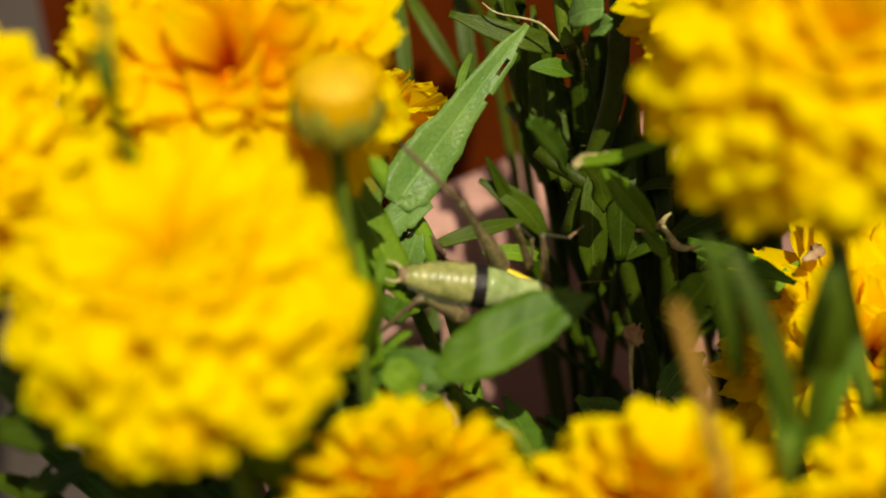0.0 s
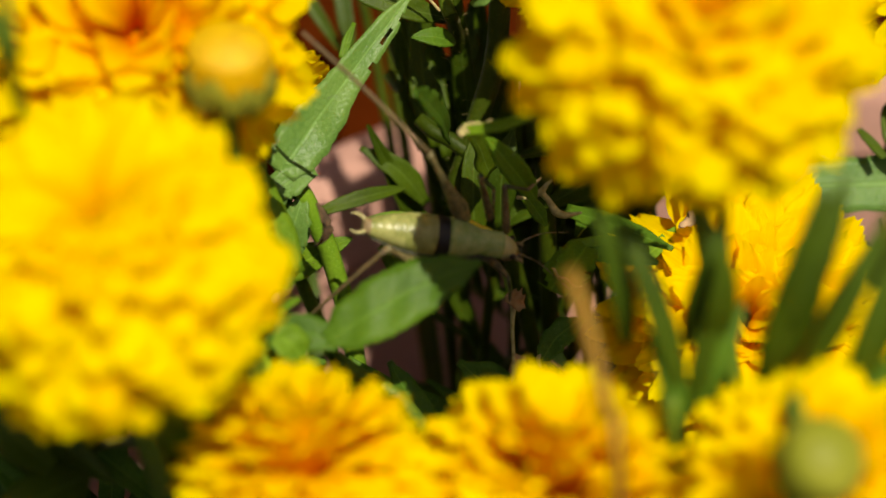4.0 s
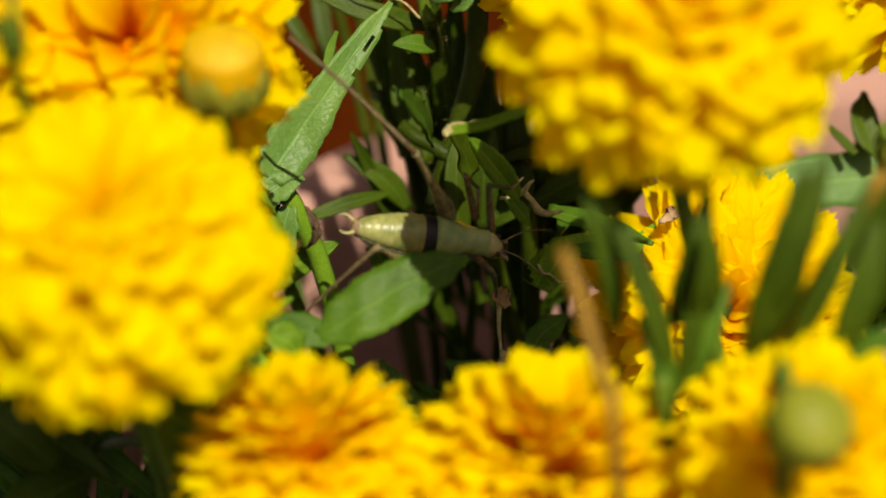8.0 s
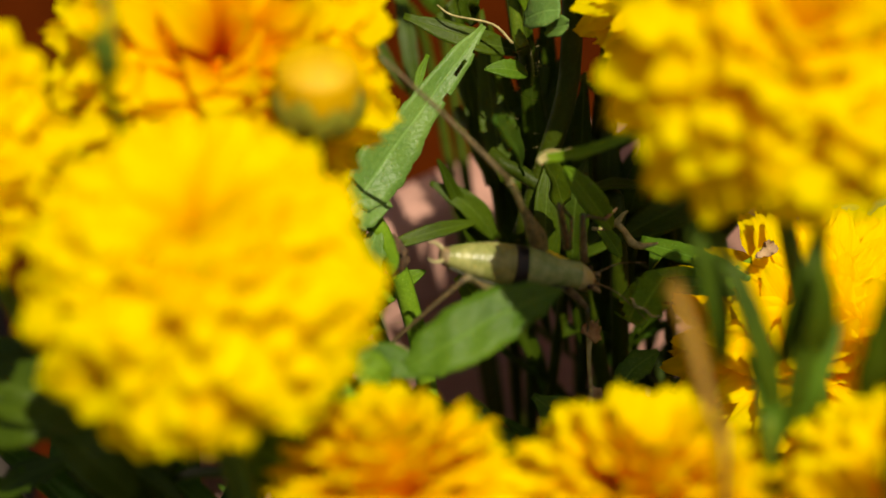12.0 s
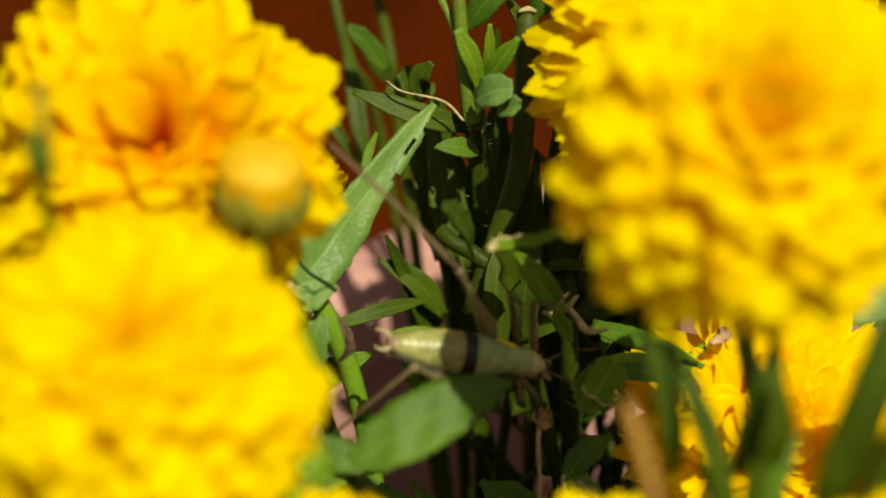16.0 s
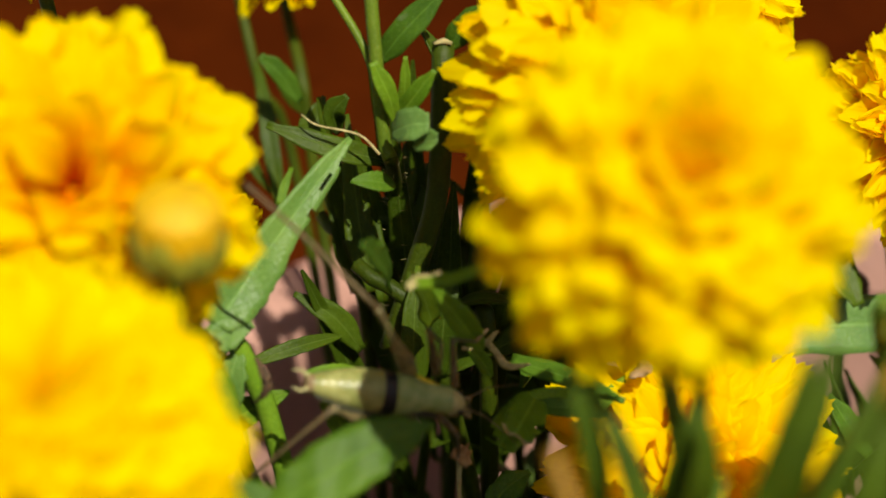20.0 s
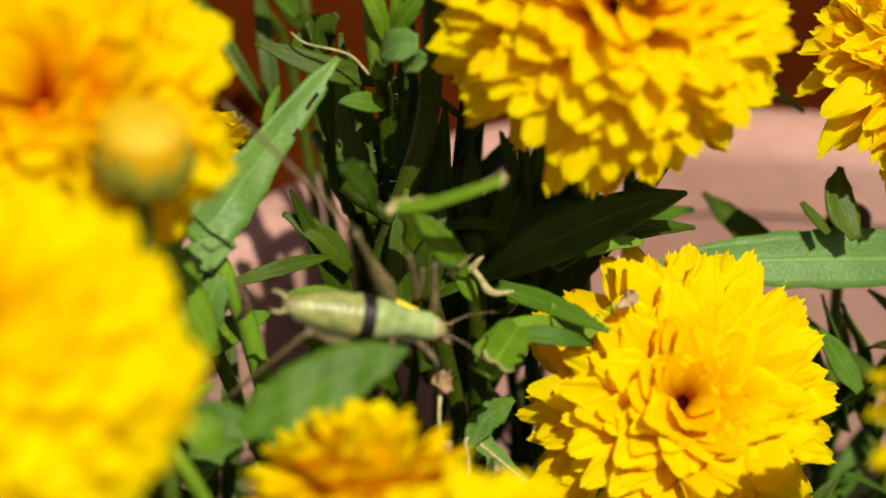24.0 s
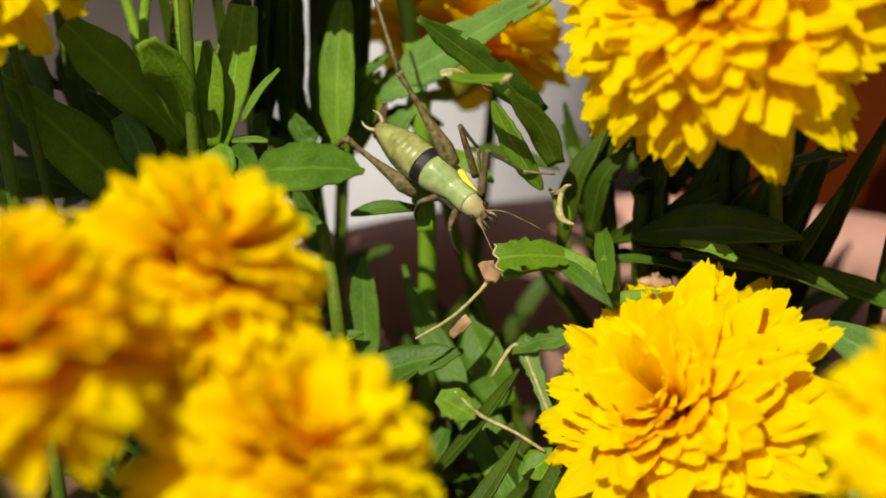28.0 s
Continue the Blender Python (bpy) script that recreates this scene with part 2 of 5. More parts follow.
def tube(points, radii, sides=8, n=None, bm=None):
    """A tapering round rod through the points."""
    bm = bm or bmesh.new()
    n = n or max(4, 5 * (len(points) - 1))
    line = spline(points, n)
    rings, side = [], None
    for i, p in enumerate(line):
        ahead = (line[min(i + 1, n)] - line[max(i - 1, 0)]).normalized()
        if side is None:
            side = ahead.orthogonal().normalized()
        side = (side - ahead * side.dot(ahead)).normalized()
        up = ahead.cross(side)
        s = i / n * (len(radii) - 1)
        k = min(int(s), len(radii) - 2)
        r = radii[k] + (radii[k + 1] - radii[k]) * (s - k)
        rings.append([bm.verts.new(p + r * (math.cos(a) * side + math.sin(a) * up)) for a in (2 * math.pi * j / sides for j in range(sides))])
    for a, b in zip(rings, rings[1:]):
        for j in range(sides):
            bm.faces.new((a[j], a[(j + 1) % sides], b[(j + 1) % sides], b[j]))
    bm.faces.new(list(reversed(rings[0])))
    bm.faces.new(rings[-1])
    return bm


def blade(base, tip, width, facing, bend=0.12, fold=0.25, chew=0.0, lobes=0, twist=0.0, seed=1, n=16, sharp=0.8, wide_at=0.45, cut=1.0):
    """A lance-shaped leaf with a creased midrib and some thickness; cut below 1 leaves a ragged bitten end."""
    rng = random.Random(seed)
    base, tip = Vector(base), Vector(tip)
    way = tip - base
    length = way.length
    way.normalize()
    face = Vector(facing)
    face = (face - way * face.dot(way)).normalized()
    across = way.cross(face)
    bm = bmesh.new()
    uv = bm.loops.layers.uv.new("UVMap")
    cols = 6
    grid = []
    for i in range(n + 1):
        row = []
        for j in range(cols + 1):
            v = j / cols * 2 - 1
            end = cut if cut == 1.0 else cut * rng.uniform(0.93, 1.03)
            s = i / n * end
            w = 0.5 * width * (math.sin(1.5708 * min(1.0, s / wide_at)) ** sharp if s < wide_at else max(0.0, math.cos(1.5708 * (s - wide_at) / (1 - wide_at))) ** sharp) + 0.0003
            if lobes and i % 4 == 1 and 2 < i < n - 2:
                w *= 0.7
            w *= 1 + 0.03 * math.sin(i * 2.3 + seed)
            edge = w
            if abs(v) == 1:
                edge = w * (0.965 if i % 2 else 1.02)
                if rng.random() < 0.55:
                    edge *= 1 - chew * rng.random()
            turn = Matrix.Rotation(twist * s, 3, way)
            out = turn @ (across * (v * edge) + face * (abs(v) * w * fold + 0.03 * w * math.sin(9 * s + 3 * v + seed)))
            row.append((base + way * (s * length) + face * (bend * length * (4 * s * (1 - s))) + out, (s, j / cols)))
        grid.append(row)
    thick = 0.00022
    where = {}

    def layer(lift):
        out = []
        for row in grid:
            out.append([bm.verts.new(p + face * lift) for p, _ in row])
            for v, (_, st) in zip(out[-1], row):
                where[v] = st
        return out

    top, low = layer(thick), layer(-thick)
    gone = set()
    if chew:
        gone = {(rng.randrange(2, n - 1), rng.choice((0, 1, cols - 1, cols - 2))) for _ in range(int(5 * chew))}
    for i in range(n):
        for j in range(cols):
            if (i, j) in gone:
                continue
            bm.faces.new((top[i][j], top[i + 1][j], top[i + 1][j + 1], top[i][j + 1]))
            bm.faces.new((low[i][j], low[i][j + 1], low[i + 1][j + 1], low[i + 1][j]))
    for i in range(n):
        for j in (0, cols):
            bm.faces.new((top[i][j], top[i + 1][j], low[i + 1][j], low[i][j]))
    for f in bm.faces:
        for loop in f.loops:
            loop[uv].uv = where[loop.vert]
    return bm


def leaf(parent, base, tip, width, facing=(0.15, -0.6, 0.75), mat=None, label="", **more):
    return part("leaf", blade(base, tip, width * 0.9, facing, **more), mat or M_LEAF, parent, label)


def ribbon(points, widths, facing, fold=0.2, seed=1, n=18, rag=0.03, holes=()):
    """A leaf blade that follows a bent midrib; widths run evenly from base to tip. holes: (row, column) bites."""
    rng = random.Random(seed)
    line = spline(points, n)
    cols = 6
    bm = bmesh.new()
    uv = bm.loops.layers.uv.new("UVMap")
    where, layers = {}, ([], [])
    for i, p in enumerate(line):
        way = (line[min(i + 1, n)] - line[max(i - 1, 0)]).normalized()
        face = Vector(facing)
        face = (face - way * face.dot(way)).normalized()
        across = way.cross(face)
        s = i / n * (len(widths) - 1)
        k = min(int(s), len(widths) - 2)
        u = s - k
        u = u * u * (3 - 2 * u)
        w = 0.5 * (widths[k] + (widths[k + 1] - widths[k]) * u) + 0.0002
        edge = [w * (1 + rng.uniform(-rag, rag)) for _ in (0, 1)]
        for side, lift in ((0, 0.0002), (1, -0.0002)):
            row = []
            for j in range(cols + 1):
                v = j / cols * 2 - 1
                e = edge[v > 0] if abs(v) == 1 else w
                vert = bm.verts.new(p + across * v * e + face * (abs(v) * w * fold + 0.05 * w * math.sin(0.7 * i + 3 * v + seed) + lift))
                where[vert] = (i / n, j / cols)
                row.append(vert)
            layers[side].append(row)
    top, low = layers
    for i in range(n):
        for j in range(cols):
            if (i, j) not in holes:
                bm.faces.new((top[i][j], top[i + 1][j], top[i + 1][j + 1], top[i][j + 1]))
                bm.faces.new((low[i][j], low[i][j + 1], low[i + 1][j + 1], low[i + 1][j]))
        for j in (0, cols):
            if (i, min(j, cols - 1)) not in holes:
                bm.faces.new((top[i][j], top[i + 1][j], low[i + 1][j], low[i][j]))
    for i in (0, n):
        for j in range(cols):
            bm.faces.new((top[i][j], top[i][j + 1], low[i][j + 1], low[i][j]))
    for f in bm.faces:
        for loop in f.loops:
            loop[uv].uv = where[loop.vert]
    return bm


def bent_leaf(parent, points, widths, mat=None, facing=(0.15, -0.6, 0.75), label="", **more):
    return part("leaf", ribbon(points, widths, facing, **more), mat or M_LEAF, parent, label)


def bitten(parent, base, tip, width, cut, mat=None, facing=(0.1, -0.6, 0.8), seed=1, **more):
    """A leaf bitten off short, with a dried straw-coloured edge at the bite."""
    base, tip = Vector(base), Vector(tip)
    bm = blade(base, base + (tip - base) / cut, width, facing, cut=cut, seed=seed, chew=0.25, **more)
    bm.verts.ensure_lookup_table()
    end = [bm.verts[16 * 7 + j].co.copy() for j in range(7)]
    ob = part("leaf", bm, mat or M_LEAF, parent, "leaf bitten off short")
    part("dry_edge", tube(end, (0.00012, 0.00024, 0.00016, 0.00026, 0.00012), 6, 12), M_STRAW, ob)
    return ob


def stem(parent, points, r0, r1, mat=None, name="stem"):
    return part(name, tube(points, (r0, (r0 + r1) / 2, r1), 10), mat or M_STEM, parent)


def petal_mesh(name, seed, style):
    """One ray petal of unit length along x: a narrow tongue with a blunt tip, a broad scalloped one, or one rolled back."""
    rng = random.Random(seed)
    bm = bmesh.new()
    rows, cols = 9, 8
    broad = style != "tongue"
    cup = {"broad": rng.uniform(0.1, 0.6), "tongue": rng.uniform(0.25, 1.0), "shingle": rng.uniform(-0.5, 0.0), "round": rng.uniform(0.0, 0.3)}[style]
    roll = {"broad": rng.uniform(-0.16, 0.14), "tongue": rng.uniform(-0.3, 0.2), "shingle": rng.uniform(-0.5, -0.3), "round": rng.uniform(-0.16, 0.02)}[style]
    lean, wave, skew = rng.uniform(-0.06, 0.06), rng.uniform(0, 6.3), rng.uniform(-0.6, 0.6)
    teeth = rng.choice((2.0, 3.0, 3.0, 4.0))
    notch = rng.uniform(0.012, 0.034) * (0.8 if style == "round" else 1.0)
    grid = []
    for i in range(rows + 1):
        s = (i / rows) ** 0.8
        w = 0.07 + 0.23 * min(1.0, s / 0.75) ** 1.3
        if s > 0.75:
            w *= math.sqrt(max(0.0, 1 - ((s - 0.75) / 0.31) ** 2)) if not broad else 1 - (0.5 if style == "round" else 0.42) * ((s - 0.75) / 0.25) ** 2
        line = []
        for j in range(cols + 1):
            v = j / cols * 2 - 1
            tooth = (notch * math.cos(v * math.pi * teeth + skew) - (0.045 if style == "round" else 0.06) * v * v - 0.05 * v**4) * s**6
            ridge = (0.012 * math.cos(v * math.pi * 3) + 0.02 * math.sin(2.5 * v + wave + 3 * s)) * s
            z = cup * v * v * w * (0.4 + 0.6 * s) + ridge + roll * s**3 + 0.07 * math.sin(3.1 * s)
            line.append(bm.verts.new((s * 0.95 + tooth, v * w + lean * s, z)))
        grid.append(line)
    for a, b in zip(grid, grid[1:]):
        for j in range(cols):
            bm.faces.new((a[j], a[j + 1], b[j + 1], b[j]))
    me = bpy.data.meshes.new(name)
    bm.to_mesh(me)
    bm.free()
    me.shade_smooth()
    return me


PETALS = {}
for deep, m in ((False, M_PETAL), (True, M_PETAL_DEEP)):
    for style in ("tongue", "broad", "shingle", "round"):
        PETALS[deep, style] = [petal_mesh("petal", 10 + k, style) for k in range(10)]
        for me in PETALS[deep, style]:
            me.materials.append(m)


def flower(root, center, axis, radius, via=(), label="double golden coreopsis flower on a green stem", seed=1, count=220, low=-16, high=84, broad=0.5,
           deep=False, jitter=8, inner=0.72, loose=0.35, style="tongue", spread=0.1, group="coreopsis flowers", thick=0.0014, stalk=None):
    """A double flower head: toothed petals in a close spiral from hanging outer ones to upright inner ones, on a stem from the soil.
    inner: length of the innermost petals against the outermost; spread: how much lengths differ."""
    rng = random.Random(seed)
    center, axis = Vector(center), Vector(axis).normalized()
    ob = thing("flower", root, label, "flower", group)
    neck = center - axis * radius * 0.55
    frame_z = axis.to_track_quat("Z", "Y").to_matrix()
    stem(ob, [root, *via, neck - axis * radius * 0.8, neck], thick, thick * 0.85, stalk)
    cup = tube([neck - axis * radius * 0.1, neck + axis * radius * 0.16, neck + axis * radius * 0.3], (thick * 1.1, radius * 0.3, radius * 0.36), 14, 8)
    part("calyx", cup, M_BUD, ob)
    core = tube([neck + axis * radius * 0.2, neck + axis * radius * 0.4, neck + axis * radius * 0.5], (radius * 0.3, radius * 0.26, radius * 0.1), 12, 8)
    part("flower_core", core, M_CORE, ob, "orange core of the flower")
    hub = neck + axis * radius * 0.4
    s0, s1 = math.sin(radians(low)), math.sin(radians(high))
    for k in range(count):
        f = k / (count - 1)
        a = k * 2.39996 + rng.uniform(-0.25, 0.25)
        e = math.asin(s0 + (s1 - s0) * f**0.9) + radians(rng.uniform(-jitter, jitter))
        out = frame_z @ Vector((math.cos(a), math.sin(a), 0))
        ray = (math.cos(e) * out + math.sin(e) * axis).normalized()
        up = (-math.sin(e) * out + math.cos(e) * axis).normalized()
        side = up.cross(ray).normalized()
        up = ray.cross(side)
        p = new("petal", rng.choice(PETALS[deep, style]))
        length = radius * 1.06 * (1 + (inner - 1) * f) * rng.uniform(1 - 1.4 * spread, 1 + 0.7 * spread)
        wide = radius * broad * rng.uniform(0.78, 1.15)
        start = hub + out * radius * 0.16 * (1 - 0.7 * f) + axis * radius * (0.02 + 0.12 * f)
        tilt = Matrix.Rotation(rng.uniform(-loose, loose), 3, ray)
        m3 = tilt @ Matrix((ray * length, side * wide, up * length * rng.uniform(0.6, 1.2))).transposed()
        p.parent = ob
        p.matrix_local = Matrix.Translation(start - Vector(root)) @ m3.to_4x4()
    return ob


SOIL = 0.155
def soil(x, y):
    return (x, y, SOIL)


# ---- setting ----
def lathe(profile, center, sides=96):
    """A turned shell; long straight runs get extra rings near their ends."""
    bm = bmesh.new()
    full = [profile[0]]
    for (r0, z0), (r1, z1) in zip(profile, profile[1:]):
        run = math.hypot(r1 - r0, z1 - z0)
        if run > 0.012:
            for u in (0.0015 / run, 0.25, 0.5, 0.75, 1 - 0.0015 / run):
                full.append((r0 + (r1 - r0) * u, z0 + (z1 - z0) * u))
        full.append((r1, z1))
    profile = full
    rings = [[bm.verts.new((center[0] + r * math.cos(a), center[1] + r * math.sin(a), z)) for a in (2 * math.pi * j / sides for j in range(sides))] for r, z in profile]
    for a, b in zip(rings, rings[1:]):
        for j in range(sides):
            bm.faces.new((a[j], a[(j + 1) % sides], b[(j + 1) % sides], b[j]))
    return bm


def box(x0, x1, y0, y1, z0, z1):
    bm = bmesh.new()
    bmesh.ops.create_cube(bm, size=1)
    bm.transform(Matrix.Translation(((x0 + x1) / 2, (y0 + y1) / 2, (z0 + z1) / 2)) @ Matrix.Diagonal((x1 - x0, y1 - y0, z1 - z0, 1)))
    return bm


def sheet(x0, x1, y0, y1, z, n, rough):
    bm = bmesh.new()
    bmesh.ops.create_grid(bm, x_segments=n, y_segments=n, size=0.5)
    for v in bm.verts:
        v.co = Vector((x0 + (v.co.x + 0.5) * (x1 - x0), y0 + (v.co.y + 0.5) * (y1 - y0), z + rough * noise.noise(v.co * 40)))
    return bm


ground = part("ground", sheet(-60, 60, -60, 60, 0, 4, 0), M_STONE, None, smooth=False)
tagged(ground, "grey-brown stone patio under the pots", "ground", kind="structure")
planter = thing("planter", (0.3, 0.41, 0), "large dark rust-red plastered planter behind the pot", "planter")
for x0, x1, y0, y1 in ((-0.15, 0.75, 0.2, 0.235), (-0.15, 0.75, 0.585, 0.62), (-0.15, -0.115, 0.2352, 0.5848), (0.715, 0.75, 0.2352, 0.5848)):
    part("planter_wall", box(x0, x1, y0, y1, 0, 0.44), M_RUST, planter, smooth=False)
for x0, x1, y0, y1 in ((-0.154, 0.754, 0.196, 0.239), (-0.154, 0.754, 0.581, 0.624), (-0.154, -0.111, 0.2392, 0.5808), (0.711, 0.754, 0.2392, 0.5808)):
    part("coping", box(x0, x1, y0, y1, 0.4404, 0.47), M_RUST, planter, "slightly proud coping", smooth=False)
part("planter_soil", sheet(-0.1145, 0.7145, 0.2355, 0.5845, 0.4, 24, 0.008), M_SOIL, planter, "dark soil in the planter")
far = part("wall_far", box(-4.0, 3.0, 1.9, 2.05, 0, 2.2), M_OLIVE, None, smooth=False)
tagged(far, "weathered olive-brown wall far behind the pots", "wall", kind="structure")

POT = (0.080, 0.0)
pot = thing("flower_pot", (*POT, 0), "wide round terracotta flower pot full of coreopsis", "flower pot")
body = [(0.0, 0.0), (0.115, 0.0), (0.12, 0.004), (0.151, 0.19), (0.1525, 0.2), (0.1455, 0.225), (0.139, 0.16), (0.115, 0.02), (0.0, 0.018)]
part("pot_wall", lathe(body, POT), M_CLAY, pot)
rim = [(0.1515, 0.19), (0.161, 0.192), (0.166, 0.199), (0.168, 0.23), (0.166, 0.238), (0.16, 0.242), (0.151, 0.241), (0.147, 0.236), (0.144, 0.222)]
part("rim", lathe(rim, POT), M_CLAY, pot, "thick rounded terracotta rim")
earth = bmesh.new()
bmesh.ops.create_circle(earth, cap_ends=True, cap_tris=True, segments=64, radius=0.1385)
bmesh.ops.subdivide_edges(earth, edges=earth.edges[:], cuts=7, use_grid_fill=True)
for v in earth.verts:
    v.co = Vector((v.co.x + POT[0], v.co.y + POT[1], SOIL + 0.006 * noise.noise(v.co * 45) + 0.003 * noise.noise(v.co * 160)))
tagged(part("soil", earth, M_SOIL, None), "dark crumbly potting soil in the terracotta pot", "soil", kind="stuff")

white_pot = thing("white_pot", (-0.262, 0.209, 0), "tall white glazed pot beside the terracotta pot", "flower pot")
part("pot_wall", lathe([(0.0, 0.0), (0.05, 0.0), (0.054, 0.004), (0.082, 0.33), (0.076, 0.33), (0.049, 0.02), (0.0, 0.02)], (-0.262, 0.209)), M_WHITE, white_pot)
part("rim", lathe([(0.0815, 0.329), (0.088, 0.332), (0.09, 0.34), (0.088, 0.36), (0.08, 0.36), (0.0755, 0.335)], (-0.262, 0.209)), M_WHITE, white_pot, "rolled white rim")

# ---- flowers ----
F_FRONT_RIGHT = flower(soil(0.075, -0.07), (0.0288, -0.0530, 0.3698), (0.0, -0.67, 0.74), 0.0220, seed=3, count=190, broad=0.62, low=-14, high=82, jitter=8, spread=0.08, inner=0.86, loose=0.2, style="round",
    label="blown golden coreopsis flower nodding over the cricket")
F_RIGHT = flower(soil(0.05, 0.05), (0.0350, 0.0255, 0.3428), (0.12, -0.6, 0.78), 0.0262, seed=4, deep=True, count=280, broad=0.5, inner=0.8, jitter=10, low=-30, high=90, spread=0.12, loose=0.3, style="round",
    label="large double golden coreopsis flower with layered petals")
F_LOW = flower(soil(0.06, 0.03), (0.0498, 0.0096, 0.2733), (0.02, -0.72, 0.69), 0.0262, seed=5, deep=True, count=270, broad=0.46, high=84, jitter=9, inner=0.66, low=-14, spread=0.13, loose=0.3, style="round",
    label="open golden coreopsis flower with a dry leaf at its edge")
F_BIG = flower(soil(-0.01, -0.075), (-0.0471, -0.0711, 0.3476), (0.0, -0.2, 1.0), 0.0192, seed=6, low=-13, high=84, count=260, broad=0.62, jitter=3, inner=0.95, loose=0.12, spread=0.04, style="shingle",
    label="dense pale-gold coreopsis flower close to the lens")
F_UPLEFT = flower(soil(-0.03, -0.01), (-0.0498, -0.0168, 0.3480), (0.08, -0.72, 0.7), 0.0242, seed=7, high=66, count=190, broad=0.62, jitter=12, deep=True, inner=0.78, style="broad", spread=0.12,
    label="loose golden coreopsis flower with a dark hollow centre")
F_BOT_LEFT = flower(soil(-0.02, -0.07), (-0.0238, -0.0711, 0.3084), (-0.1, 0.3, 0.95), 0.0175, seed=8, count=150, low=-14, high=84, broad=0.6, inner=0.95, loose=0.14, jitter=5, style="round", spread=0.06,
    label="golden coreopsis flower with upright scalloped petals")
F_BOT_MID = flower(soil(0.02, -0.075), (0.0104, -0.0722, 0.3050), (0.05, 0.15, 1.0), 0.0202, seed=9, count=190, low=-12, broad=0.58, inner=0.94, loose=0.14, jitter=5, style="round", spread=0.06,
    label="golden coreopsis flower with a low dome of scalloped petals")
F_BOT_RIGHT = flower(soil(0.06, -0.09), (0.0455, -0.0842, 0.3188), (0.0, -0.3, 1.0), 0.0178, seed=10, count=180, broad=0.58, inner=0.9, loose=0.16, jitter=5, spread=0.07, style="round", label="golden coreopsis flower behind a green bud")
F_BEHIND = flower(soil(-0.005, 0.05), (-0.0451, 0.0373, 0.2998), (-0.42, 0.62, 0.66), 0.0200, seed=11, count=70, deep=True, broad=0.95, low=-6, high=62, jitter=6, style="broad", inner=0.8, spread=0.05,
    label="golden coreopsis flower half hidden behind a leaf")
F_FAR_RIGHT = flower(soil(0.12, 0.02), (0.0960, 0.0575, 0.3140), (0.0, -0.55, 0.85), 0.0205, seed=12, count=200, jitter=13, spread=0.16, label="golden coreopsis flower at the rim of the pot")
F_BACK_RIGHT = flower(soil(0.055, 0.05), (0.0570, 0.0700, 0.3374), (0.1, -0.5, 0.85), 0.0165, seed=18, via=[(0.0449, 0.0692, 0.2930)], count=140, stalk=M_STEM_SHADED, label="golden coreopsis flower behind a larger one")
F_TOP = flower(soil(0.0, 0.06), (-0.0236, 0.1286, 0.3208), (0.0, -0.4, 0.9), 0.015, seed=17, count=110, stalk=M_STEM_SHADED, label="small golden coreopsis flower high at the back", via=[(-0.0170, 0.1086, 0.2725), (-0.0198, 0.1169, 0.2941)])
F_LEFTLOW = flower(soil(-0.03, -0.06), (-0.0146, -0.0907, 0.2940), (-0.3, 0.2, 0.95), 0.0205, seed=16, count=150, low=-25, deep=True, style="broad", broad=0.72, inner=0.85, label="golden coreopsis flower leaning over the rim")
F_LEFT = flower(soil(-0.03, -0.04), (-0.0856, -0.0540, 0.3562), (0.1, -0.7, 0.7), 0.0188, seed=14, count=170, style="broad", broad=0.6, label="golden coreopsis flower at the edge of the clump")
F_TOPLEFT = flower(soil(-0.03, 0.02), (-0.0640, 0.0550, 0.3680), (0.1, -0.6, 0.8), 0.018, seed=15, count=140, stalk=M_STEM_SHADED, label="golden coreopsis flower high at the back")

# ---- cricket ----
def ringed(stations, sides=18):
    """A closed body along x from (x, half width, half height, lift) rings."""
    bm = bmesh.new()
    rings = []
    for x, w, h, z in stations:
        rings.append([bm.verts.new((x, 1.06 * w * math.cos(a), z + 1.05 * h * math.sin(a))) for a in (2 * math.pi * j / sides for j in range(sides))])
    for a, b in zip(rings, rings[1:]):
        for j in range(sides):
            bm.faces.new((a[j], a[(j + 1) % sides], b[(j + 1) % sides], b[j]))
    bm.faces.new(list(reversed(rings[0])))
    bm.faces.new(rings[-1])
    return bm


